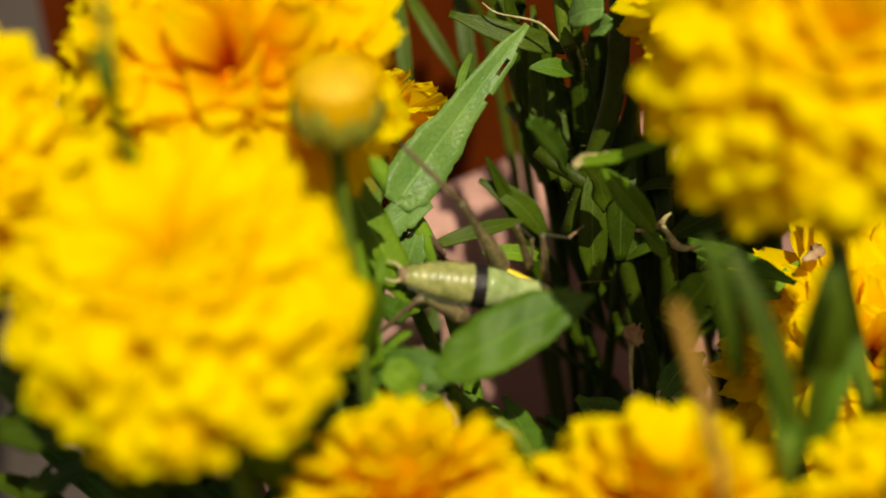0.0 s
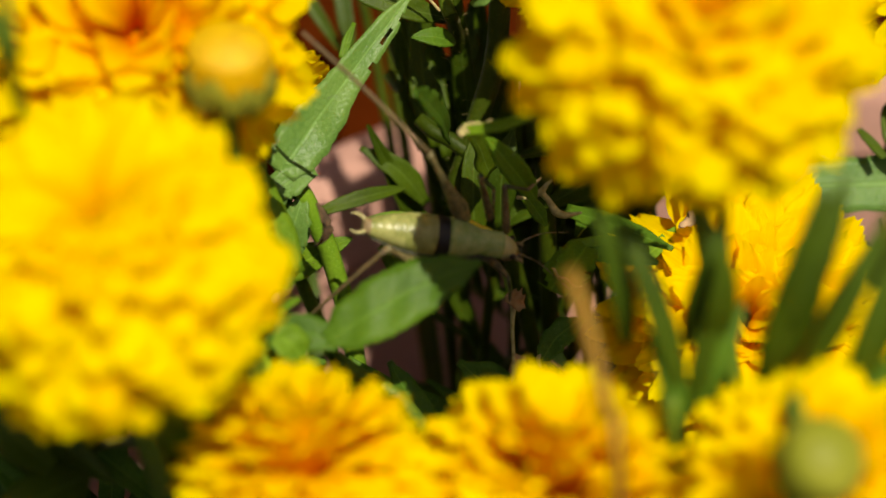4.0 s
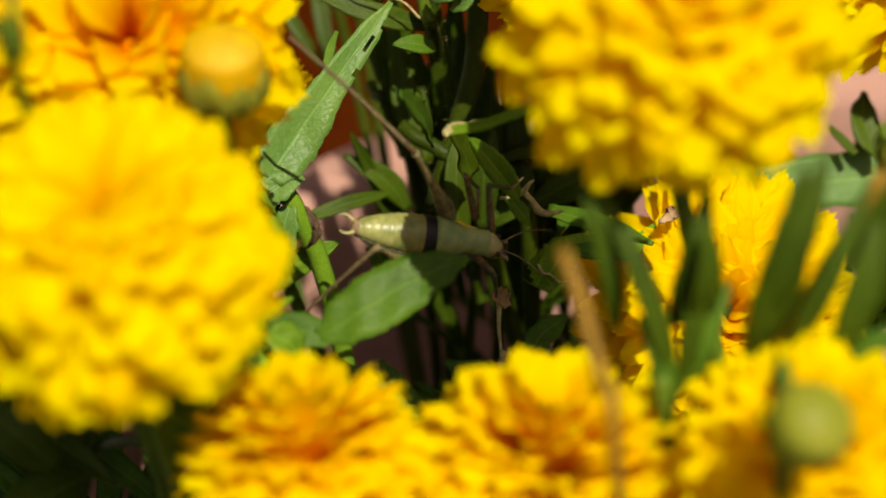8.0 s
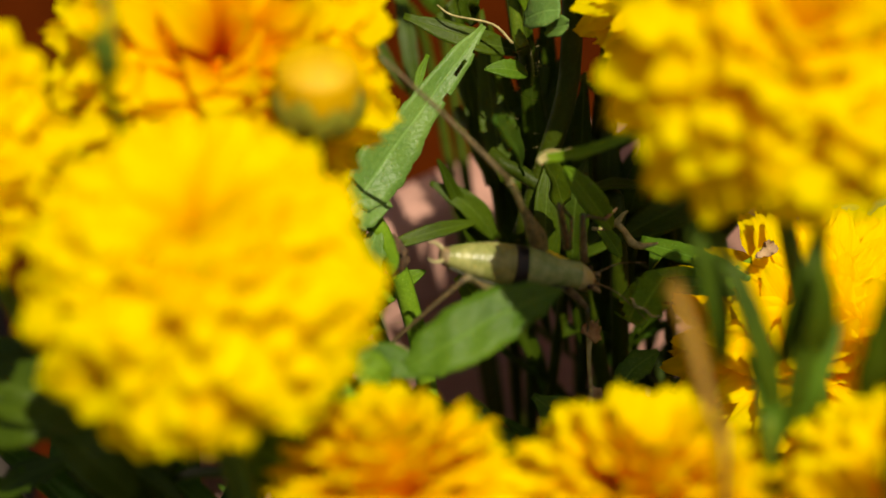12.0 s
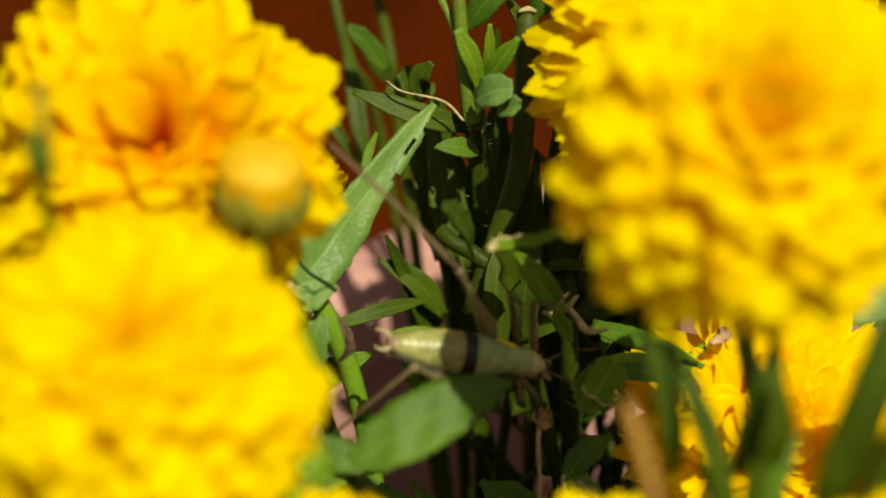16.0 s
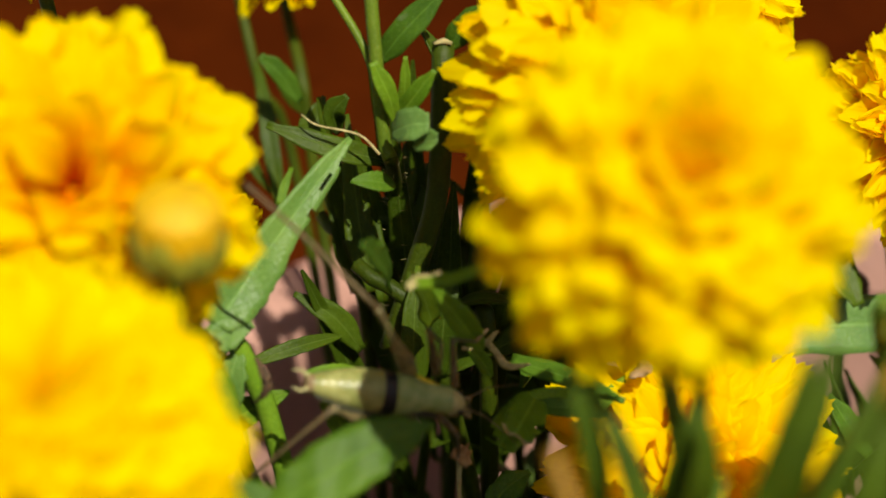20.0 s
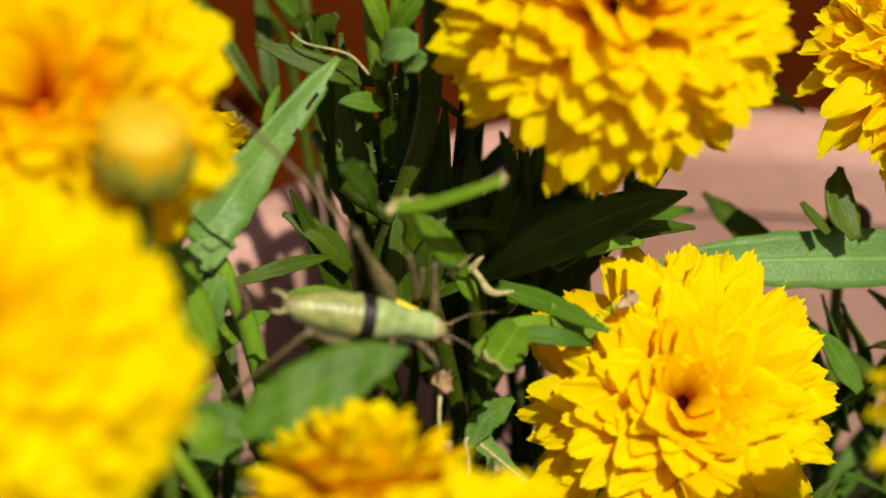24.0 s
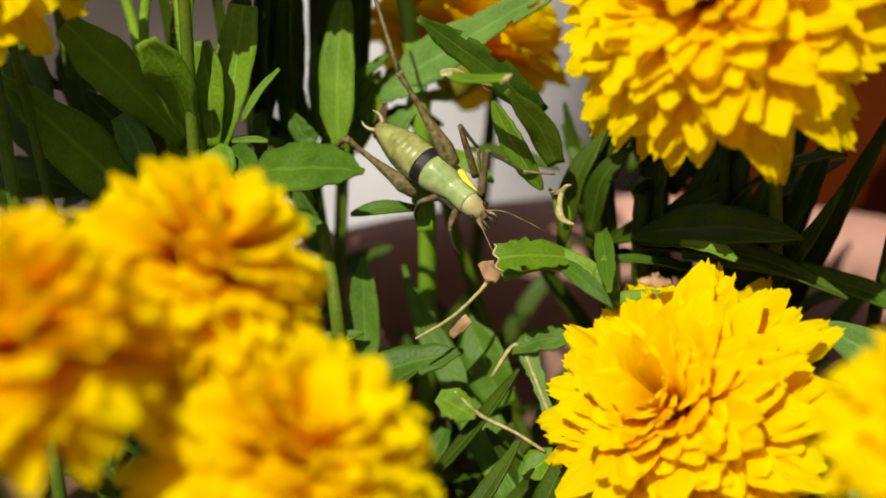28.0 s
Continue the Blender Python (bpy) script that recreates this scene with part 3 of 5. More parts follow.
def cricket():
    ob = thing("bush_cricket", (0, 0, 0), "pale green bush cricket with a black band, clinging to eaten leaves", "cricket")
    mm = 0.00107
    rings = []
    for k in range(46):
        s = k / 45
        seg = (s * 9) % 1.0
        w = (1.15 + 2.0 * math.sin(min(1.0, s * 1.25) * math.pi / 2)) * (1.0 - 0.1 * max(0.0, seg - 0.6) / 0.4)
        rings.append(((-12.8 + 12.0 * s) * mm, w * mm, w * 0.95 * mm, (-0.3 + 0.3 * s) * mm))
    part("abdomen", ringed(rings, 22), M_ABDOMEN, ob, "olive-green ringed abdomen")
    part("tail_end", ringed([((-13.2 + 1.2 * s) * mm, (0.7 + 0.85 * s**0.6) * mm, (0.7 + 0.8 * s**0.6) * mm, -0.3 * mm) for s in (0, 0.3, 0.7, 1)]), M_TAIL, ob, "brownish tip of the abdomen")
    part("underside", ringed([((-11.5 + 20.5 * s) * mm, (1.2 + 1.75 * math.sin(s * 2.6) ** 0.7) * mm, 1.9 * mm * math.sin(0.35 + s * 2.3), -1.35 * mm) for s in (k / 12 for k in range(13))]), M_BELLY, ob, "dark speckled underside")
    part("band", ringed([((-1.6 + 2.4 * s) * mm, (3.26 - 0.2 * s) * mm, (3.08 - 0.16 * s) * mm, 0.02 * mm) for s in (0, 0.15, 0.5, 0.85, 1)], 22), M_BAND, ob, "black band across the back")
    shield = []
    for k in range(21):
        s = k / 20
        w = 3.35 - 1.5 * min(1.0, s * 1.7) ** 1.3 + 0.25 * s - 0.9 * max(0, 0.07 - s) * 9
        shield.append(((0.3 + 9.3 * s) * mm, w * mm, w * 0.98 * mm, (0.25 - 0.35 * s) * mm))
    part("pronotum", ringed(shield, 22), M_SHIELD, ob, "glossy pale green saddle-shaped shield")
    part("head", ringed([((9.4 + 2.9 * s) * mm, 1.95 * math.cos(s * 1.35) ** 0.55 * mm, 2.1 * math.cos(s * 1.35) ** 0.55 * mm, (-0.3 - 0.9 * s) * mm) for s in (0, 0.2, 0.4, 0.6, 0.8, 0.93, 1)]), M_HEAD, ob, "cream head")
    part("face", ringed([((10.6 + 2.3 * s) * mm, (1.75 - 0.9 * s * s) * mm, (2.0 - 0.8 * s * s) * mm, (-1.5 - 0.9 * s) * mm) for s in (0, 0.35, 0.7, 1)]), M_TAIL, ob, "brown face")
    for k, (y, z) in enumerate(((-0.5, -2.4), (0.5, -2.4), (-1.1, -2.0), (1.1, -2.0))):
        part("mouthpart", tube([(12.2 * mm, y * mm, (z + 0.5) * mm), (13.6 * mm, y * 1.3 * mm, z * mm), (14.2 * mm, y * 1.2 * mm, (z - 1.0) * mm)], (0.4 * mm, 0.35 * mm, 0.15 * mm), 6), M_BELLY if k < 2 else M_TAIL, ob)
    for side in (-1, 1):
        eye = bmesh.new()
        bmesh.ops.create_uvsphere(eye, u_segments=12, v_segments=8, radius=0.5 * mm)
        bmesh.ops.translate(eye, verts=eye.verts, vec=(11.6 * mm, side * 1.6 * mm, -0.4 * mm))
        part("eye", eye, M_EYE, ob)
        part("side_stripe", tube([(-11.5 * mm, side * 1.75 * mm, -0.5 * mm), (-6 * mm, side * 2.95 * mm, -0.75 * mm), (-1.4 * mm, side * 3.2 * mm, -0.6 * mm)], (0.25 * mm, 0.55 * mm, 0.45 * mm), 8), M_BELLY, ob, "dark speckled stripe along the abdomen")
        part("antenna", tube([(12.4 * mm, side * 0.7 * mm, -0.5 * mm), (16 * mm, side * 2.6 * mm, 0.6 * mm), (22 * mm, side * 5.0 * mm, -2.5 * mm)], (0.15 * mm, 0.09 * mm, 0.05 * mm), 6), M_TAIL, ob)
        part("cercus", tube([(-12.6 * mm, side * 0.8 * mm, 0.0), (-13.6 * mm, side * 1.45 * mm, 0.35 * mm), (-14.5 * mm, side * 1.6 * mm, 0.6 * mm), (-15.4 * mm, side * 1.35 * mm, 0.9 * mm)], (0.42 * mm, 0.32 * mm, 0.24 * mm, 0.08 * mm), 6), M_HEAD, ob)
        if side == 1:
            part("flank", tube([(1.0 * mm, 3.3 * mm, -0.2 * mm), (4.5 * mm, 2.9 * mm, -0.5 * mm), (9.0 * mm, 2.1 * mm, -0.9 * mm)], (0.3 * mm, 0.8 * mm, 0.4 * mm), 8), M_YELLOW, ob, "yellow ridge along the flank")
        for x, fwd in ((8.0, 2.6), (4.4, -1.2)) if side == -1 else ():
            knee = ((x + fwd) * mm, side * 5.6 * mm, 0.6 * mm)
            leg = part("leg", tube([(x * mm, side * 1.7 * mm, -1.8 * mm), ((x + fwd * 0.5) * mm, side * 3.8 * mm, -0.2 * mm), knee], (0.75 * mm, 0.6 * mm, 0.4 * mm), 8), M_LEG, ob)
            part("shin", tube([knee, ((x + fwd * 1.5) * mm, side * 6.8 * mm, -2.2 * mm), ((x + fwd * 1.9) * mm, side * 7.0 * mm, -5.4 * mm)], (0.4 * mm, 0.3 * mm, 0.2 * mm), 8), M_BELLY, leg)
    return ob


def world_to(m, p):
    return m.inverted() @ Vector(p)


CRICKET = cricket()
T, H = Vector((-0.0182, -0.0052, 0.3052)), Vector((0.0091, -0.0012, 0.2974))
fwd = (H - T).normalized()
up = Vector((0.12, -0.52, 0.82))
up = (up - fwd * up.dot(fwd)).normalized()
left = up.cross(fwd)
CRICKET_AT = Matrix.Translation(T + fwd * 0.0142) @ Matrix((fwd, left, up)).transposed().to_4x4()


def hind_leg(hip, knee, foot):
    """Club-shaped thigh, thin long shin with a foot."""
    hip, knee, foot = (world_to(CRICKET_AT, p) for p in (hip, knee, foot))
    mid = hip.lerp(knee, 0.3)
    thigh = part("hind_leg", tube([hip, mid, hip.lerp(knee, 0.7), knee], (0.0011, 0.00165, 0.0011, 0.0006, 0.00045, 0.0007), 12, 20), M_FEMUR, CRICKET, "thick hind thigh")
    part("hind_shin", tube([knee, knee.lerp(foot, 0.5) + Vector((0, 0, 0.0006)), foot], (0.0005, 0.00036, 0.0003), 8, 10), M_LEG, thigh)


hind_leg((-0.0011, -0.0005, 0.3032), (-0.0068, -0.0090, 0.3218), (-0.0264, -0.0046, 0.3416))
hind_leg((-0.0075, -0.0045, 0.2955), (-0.0137, -0.0154, 0.3076), (-0.0271, -0.0148, 0.2934))


def near_leg(hip, knee, foot, toe):
    """A thin walking leg: thigh, then shin and foot below the knee."""
    hip, knee, foot, toe = (world_to(CRICKET_AT, p) for p in (hip, knee, foot, toe))
    leg = part("leg", tube([hip, hip.lerp(knee, 0.5), knee], (0.0008, 0.00065, 0.00045), 8), M_LEG, CRICKET)
    shin = part("shin", tube([knee, knee.lerp(foot, 0.5), foot], (0.00045, 0.00032, 0.00028), 8), M_BELLY, leg)
    part("foot", tube([foot, foot.lerp(toe, 0.5), toe], (0.00034, 0.0003, 0.00018), 6), M_TAIL, shin)


near_leg((0.0033, 0.0009, 0.3022), (0.0015, -0.0016, 0.3125), (0.0038, 0.0008, 0.3082), (0.0038, 0.0015, 0.3031))
near_leg((0.0060, 0.0001, 0.2999), (0.0056, 0.0014, 0.3084), (0.0098, 0.0064, 0.3043), (0.0122, 0.0119, 0.3030))
CRICKET.matrix_world = CRICKET_AT

# ---- leaves ----
def leafy(name, root, label, group="coreopsis leaves"):
    return thing(name, root, label, "plant", group)


eaten = leafy("leafy_stem", soil(-0.015, 0.02), "leafy coreopsis stem with an eaten grey-green leaf")
stem(eaten, [soil(-0.015, 0.005), (-0.0224, 0.0103, 0.2751), (-0.0398, 0.0177, 0.3155), (-0.0460, 0.0200, 0.3350)], 0.0019, 0.0017, M_STEM_LIGHT)
bitten(eaten, (-0.0292, 0.0128, 0.2992), (-0.0322, 0.0102, 0.2895), 0.0058, 0.7, M_LEAF_GREY, seed=207)
bent_leaf(eaten, [(-0.0330, 0.0122, 0.3041), (-0.0280, 0.0182, 0.3092), (-0.0204, 0.0248, 0.3173), (-0.0105, 0.0348, 0.3267)], (0.0050, 0.0086, 0.0092, 0.0084, 0.0060, 0.0050, 0.0038, 0.0006), M_LEAF_GREY, (0.25, -0.75, 0.6), "dusty green leaf with a ragged edge", seed=3, n=30, fold=0.22, rag=0.05, holes={(24, 4), (25, 4), (27, 5), (21, 5)})
bent_leaf(eaten, [(-0.0271, 0.0133, 0.3040), (-0.0325, 0.0109, 0.3022), (-0.0356, 0.0086, 0.2990)], (0.0020, 0.0052, 0.0044, 0.0020), M_LEAF_GREY, seed=301, rag=0.12)
bent_leaf(eaten, [(-0.0224, 0.0270, 0.3183), (-0.0217, 0.0295, 0.3201), (-0.0204, 0.0323, 0.3224)], (0.0010, 0.0012, 0.0003), M_LEAF_LIGHT, seed=302, n=8)
part("dry_leaf", blade((-0.0262, 0.0030, 0.3040), (-0.0268, 0.0010, 0.2965), 0.0017, (0.6, -0.6, 0.2), seed=7, fold=0.7, bend=0.3, chew=0.6), M_SCRAP, eaten, "shrivelled dark-brown leaf scrap")
leaf(eaten, (-0.0122, 0.0350, 0.2853), (-0.0308, 0.0267, 0.2843), 0.0026, mat=M_LEAF_SHADED, seed=8, bend=0.12)
leaf(eaten, (-0.0083, 0.0150, 0.2909), (-0.0183, 0.0117, 0.2945), 0.0028, mat=M_LEAF_LIGHT, seed=10)
leaf(eaten, (-0.0295, 0.0160, 0.2995), (-0.0378, 0.0166, 0.2935), 0.006, mat=M_LEAF, seed=4, chew=0.8)
leaf(eaten, (-0.0359, 0.0158, 0.2776), (-0.0213, 0.0146, 0.2884), 0.0055, mat=M_LEAF_LIGHT, seed=5)
leaf(eaten, (-0.0347, 0.0235, 0.2891), (-0.0379, 0.0018, 0.2931), 0.006, mat=M_LEAF, seed=6, lobes=1)

main = leafy("leafy_stem", soil(0.0, 0.035), "tall central coreopsis stem with paired leaves")
stem(main, [soil(0.0, 0.035), (-0.0011, 0.0629, 0.2590), (-0.0009, 0.0615, 0.2843), (-0.0020, 0.0521, 0.3065), (-0.0035, 0.0402, 0.3201)], 0.0013, 0.0013, M_STEM_SHADED)
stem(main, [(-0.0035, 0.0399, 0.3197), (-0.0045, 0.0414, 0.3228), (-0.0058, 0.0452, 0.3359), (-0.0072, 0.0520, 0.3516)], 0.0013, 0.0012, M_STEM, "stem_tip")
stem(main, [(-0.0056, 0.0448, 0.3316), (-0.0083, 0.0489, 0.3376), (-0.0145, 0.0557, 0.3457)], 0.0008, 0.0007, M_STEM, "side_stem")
stem(main, [(-0.0034, 0.0335, 0.2834), (0.0015, 0.0382, 0.2984), (0.0051, 0.0415, 0.3129), (0.0058, 0.0481, 0.3379)], 0.0022, 0.0020, M_STEM_SHADED, "side_stem")
part("dry_edge", tube([(0.0041, 0.0463, 0.3386), (0.0057, 0.0465, 0.3390), (0.0072, 0.0462, 0.3387)], (0.0003, 0.0006, 0.0003), 8), M_STRAW, main, "dry straw-coloured bitten stem end")
bent_leaf(main, [(-0.0025, 0.0412, 0.3263), (-0.0040, 0.0404, 0.3323), (-0.0066, 0.0416, 0.3376)], (0.0012, 0.0027, 0.0030, 0.0012), M_LEAF_LIGHT, (0.1, -0.7, 0.7), seed=11, n=14)
bent_leaf(main, [(-0.0022, 0.0414, 0.3267), (0.0007, 0.0399, 0.3320), (0.0040, 0.0403, 0.3367)], (0.0012, 0.0030, 0.0029, 0.0005), M_LEAF_LIGHT, (0.1, -0.7, 0.7), seed=12, n=14)
bent_leaf(main, [(-0.0012, 0.0454, 0.3256), (-0.0009, 0.0445, 0.3317), (-0.0008, 0.0454, 0.3367)], (0.0008, 0.0018, 0.0014, 0.0003), M_LEAF_LIGHT, (0.1, -0.7, 0.7), seed=130, n=14)
bent_leaf(main, [(-0.0032, 0.0358, 0.3272), (-0.0007, 0.0328, 0.3302), (0.0028, 0.0311, 0.3316)], (0.0020, 0.0052, 0.0054, 0.0030), M_LEAF_GREY, (0.1, -0.7, 0.7), seed=13, n=14)
bent_leaf(main, [(0.0006, 0.0345, 0.3256), (0.0024, 0.0312, 0.3281), (0.0042, 0.0296, 0.3294)], (0.0010, 0.0036, 0.0036, 0.0016), M_LEAF_GREY, (0.1, -0.7, 0.7), seed=131, n=14)
bent_leaf(main, [(-0.0051, 0.0487, 0.3339), (-0.0010, 0.0478, 0.3403), (0.0062, 0.0496, 0.3475)], (0.0012, 0.0042, 0.0044, 0.0010), M_LEAF, (0.1, -0.7, 0.7), seed=132, n=14)
bent_leaf(main, [(0.0064, 0.0492, 0.3358), (0.0096, 0.0478, 0.3414), (0.0129, 0.0477, 0.3452)], (0.0012, 0.0040, 0.0036, 0.0010), M_LEAF, (0.1, -0.7, 0.7), seed=133, n=14)
bent_leaf(main, [(-0.0043, 0.0453, 0.3160), (-0.0133, 0.0435, 0.3197), (-0.0249, 0.0445, 0.3238)], (0.0020, 0.0040, 0.0036, 0.0008), M_LEAF_SHADED, (0.1, -0.7, 0.7), seed=14, n=14)
bent_leaf(main, [(-0.0123, 0.0484, 0.3200), (-0.0132, 0.0469, 0.3249), (-0.0108, 0.0466, 0.3284)], (0.0012, 0.0036, 0.0034, 0.0008), M_LEAF_SHADED, (0.1, -0.7, 0.7), seed=134, n=14)
bent_leaf(main, [(-0.0199, 0.0896, 0.3036), (-0.0237, 0.0894, 0.3101), (-0.0275, 0.0896, 0.3138)], (0.0014, 0.0036, 0.0034, 0.0012), M_LEAF, (0.1, -0.7, 0.7), seed=135, n=14)
bent_leaf(main, [(-0.0084, 0.0418, 0.2772), (-0.0136, 0.0422, 0.2847), (-0.0208, 0.0432, 0.2891)], (0.0015, 0.0044, 0.0036, 0.0006), M_LEAF_SHADED, (0.1, -0.7, 0.7), seed=138, n=14)
leaf(main, (-0.0026, 0.0391, 0.3144), (-0.0103, 0.0356, 0.3176), 0.0035, mat=M_LEAF, seed=15)
bent_leaf(main, [(-0.0040, 0.0225, 0.3050), (-0.0058, 0.0105, 0.3174), (-0.0091, -0.0031, 0.3296)], (0.0030, 0.0052, 0.0056, 0.0044, 0.0010), M_LEAF, (0.6, -0.5, 0.5), "leaf with a bitten edge", seed=16, n=20, rag=0.1, holes={(9, 5), (10, 5), (14, 5)})
bent_leaf(main, [(-0.0017, -0.0018, 0.3209), (0.0060, -0.0034, 0.3236), (0.0155, -0.0031, 0.3277)], (0.0010, 0.0016, 0.0013, 0.0011), M_LEAF_LIGHT, (0.3, -0.5, 0.8), "leaf bitten off short", seed=17, fold=0.6, rag=0.12)
part("dry_edge", tube([(0.0150, -0.0040, 0.3270), (0.0156, -0.0032, 0.3279), (0.0155, -0.0022, 0.3284)], (0.0003, 0.0006, 0.0003), 6), M_STRAW, main, "dried pale bite edge")
part("dry_edge", ribbon([(-0.0020, -0.0034, 0.3216), (-0.0009, -0.0017, 0.3220), (0.0014, 0.0003, 0.3210), (0.0035, 0.0037, 0.3198)], (0.0006, 0.0012, 0.0007, 0.0003), (0.6, -0.5, 0.5), 0.4, 27, 8, 0.25), M_STRAW, main, "dried pale bite edge")
bent_leaf(main, [(0.0034, 0.0202, 0.2985), (0.0013, 0.0174, 0.3061), (-0.0013, 0.0111, 0.3144)], (0.0030, 0.0050, 0.0042, 0.0008), M_LEAF_SHADED, seed=28)
leaf(main, (0.0026, 0.0049, 0.3158), (0.0112, 0.0100, 0.3000), 0.0044, (0.4, -0.8, 0.3), M_LEAF_LIGHT, seed=18, sharp=0.7, wide_at=0.5, bend=0.05)
bent_leaf(main, [(0.0095, 0.0149, 0.2974), (0.0120, 0.0149, 0.2935), (0.0134, 0.0146, 0.2910)], (0.0018, 0.0026, 0.0004), M_LEAF_LIGHT, seed=351)
part("midrib", tube([(0.0082, 0.0146, 0.2971), (0.0102, 0.0138, 0.2975), (0.0123, 0.0137, 0.2988), (0.0134, 0.0137, 0.3005), (0.0143, 0.0141, 0.3010)], (0.0004, 0.0003, 0.0007, 0.0004, 0.0002), 6, 8), M_STRAW, main, "bare straw-coloured midrib")
part("midrib", tube([(0.0123, 0.0137, 0.2988), (0.0137, 0.0121, 0.2981), (0.0149, 0.0111, 0.2964), (0.0167, 0.0108, 0.2958), (0.0194, 0.0105, 0.2966)], (0.0006, 0.0005, 0.0008, 0.0006, 0.0002), 6, 8), M_STRAW, main, "bare straw-coloured midrib")
part("midrib", tube([(-0.0188, 0.0431, 0.3267), (-0.0160, 0.0419, 0.3252), (-0.0089, 0.0406, 0.3240), (-0.0053, 0.0395, 0.3207)], (0.00014, 0.00020, 0.00024, 0.00030), 6), M_STRAW, main, "bare straw-coloured midrib")

shade = leafy("leafy_stem", soil(0.02, 0.04), "coreopsis stem with broad lobed leaves darkened for shade")
stem(shade, [soil(0.02, 0.04), (0.0146, 0.0328, 0.2785), (0.0126, 0.0354, 0.2917)], 0.002, 0.0015, M_STEM_SHADED)
leaf(shade, (0.0140, 0.0304, 0.2840), (0.0509, 0.0351, 0.3003), 0.0105, (0, -0.4, 0.9), M_LEAF_SHADED, seed=21, bend=0.06)
leaf(shade, (0.0144, 0.0329, 0.2823), (0.0369, 0.0340, 0.2918), 0.009, (0, -0.4, 0.9), M_LEAF_SHADED, seed=22)
leaf(shade, (0.0165, 0.0332, 0.2824), (0.0240, 0.0498, 0.2937), 0.007, (0, -0.6, 0.7), M_LEAF_SHADED, seed=23)
bent_leaf(shade, [(0.0278, 0.0301, 0.2871), (0.0367, 0.0445, 0.2840), (0.0466, 0.0595, 0.2781), (0.0591, 0.0712, 0.2723)], (0.0020, 0.0041, 0.0043, 0.0045, 0.0006), M_LEAF, (0, -0.5, 0.85), seed=330)
bent_leaf(shade, [(0.0736, 0.0666, 0.2671), (0.0686, 0.0727, 0.2679), (0.0623, 0.0798, 0.2704)], (0.0045, 0.0057, 0.0045, 0.0006), M_LEAF_SHADED, seed=331)
bent_leaf(shade, [(0.0172, 0.0196, 0.2908), (0.0260, 0.0127, 0.2920), (0.0351, 0.0054, 0.2923)], (0.0020, 0.0034, 0.0030, 0.0005), M_LEAF, seed=332, rag=0.05)
bent_leaf(shade, [(0.0429, 0.0279, 0.2945), (0.0384, 0.0276, 0.2946), (0.0326, 0.0244, 0.2942)], (0.0006, 0.0020, 0.0016, 0.0008), M_LEAF_LIGHT, seed=333)

low_plant = leafy("leafy_stem", soil(0.005, -0.02), "low coreopsis stem with half-eaten leaves and bare midribs")
stem(low_plant, [soil(0.005, -0.02), (-0.0058, -0.0223, 0.2663), (-0.0229, -0.0145, 0.2845)], 0.0015, 0.0012)
bitten(low_plant, (0.0211, 0.0115, 0.2894), (0.0143, -0.0041, 0.2898), 0.0066, 0.64, M_LEAF_LIGHT, seed=35)
leaf(low_plant, (0.0182, 0.0080, 0.2895), (0.0332, 0.0090, 0.2867), 0.003, mat=M_LEAF, seed=235)
part("dry_leaf", blade((0.0367, 0.0105, 0.2934), (0.0404, 0.0148, 0.2931), 0.0021, (0.3, -0.5, 0.7), seed=37, fold=0.5, bend=0.2, chew=0.7), M_DRY, low_plant, "curled dry brown leaf")
bent_leaf(low_plant, [(-0.0232, -0.0304, 0.3005), (-0.0161, -0.0285, 0.3043), (-0.0071, -0.0246, 0.3075), (0.0013, -0.0224, 0.3099)], (0.0026, 0.0078, 0.0094, 0.0091, 0.0061, 0.0007), M_LEAF, (0.1, -0.6, 0.8), "broad green leaf under the cricket", seed=31, n=36, fold=0.12, rag=0.045)
bent_leaf(low_plant, [(-0.0211, -0.0302, 0.3006), (-0.0284, -0.0290, 0.3015), (-0.0362, -0.0281, 0.3003)], (0.0035, 0.0054, 0.0044, 0.0005), M_LEAF, seed=231, rag=0.02)
bent_leaf(low_plant, [(0.0315, 0.0119, 0.2871), (0.0250, 0.0100, 0.2896), (0.0191, 0.0072, 0.2904), (0.0161, 0.0031, 0.2900), (0.0137, -0.0014, 0.2885)], (0.0008, 0.0030, 0.0040, 0.0046, 0.0056, 0.0050), M_LEAF_LIGHT, seed=310, rag=0.08, holes={(16, 5), (17, 5), (17, 4)})
bent_leaf(low_plant, [(0.0304, 0.0099, 0.2864), (0.0287, 0.0104, 0.2892), (0.0259, 0.0123, 0.2927)], (0.0030, 0.0046, 0.0038, 0.0003), M_LEAF_LIGHT, seed=311, rag=0.02)
bent_leaf(low_plant, [(0.0301, 0.0097, 0.2866), (0.0334, 0.0128, 0.2875), (0.0376, 0.0175, 0.2888)], (0.0014, 0.0022, 0.0020, 0.0004), M_LEAF_LIGHT, seed=312, rag=0.04)
bent_leaf(low_plant, [(-0.0050, -0.0173, 0.2635), (-0.0092, -0.0146, 0.2716), (-0.0141, -0.0114, 0.2810)], (0.0036, 0.0055, 0.0057, 0.0046, 0.0006), M_LEAF, (0.5, -0.6, 0.5), seed=313)
bent_leaf(low_plant, [(-0.0048, -0.0184, 0.2621), (0.0008, -0.0121, 0.2652), (0.0068, -0.0036, 0.2680)], (0.0042, 0.0065, 0.0068, 0.0051, 0.0006), M_LEAF, seed=314)
bent_leaf(low_plant, [(-0.0222, 0.0044, 0.2692), (-0.0132, 0.0019, 0.2629), (0.0041, 0.0012, 0.2517), (0.0214, 0.0000, 0.2399)], (0.0005, 0.0026, 0.0056, 0.0082, 0.0078), M_LEAF, (0.4, -0.5, 0.7), seed=315)
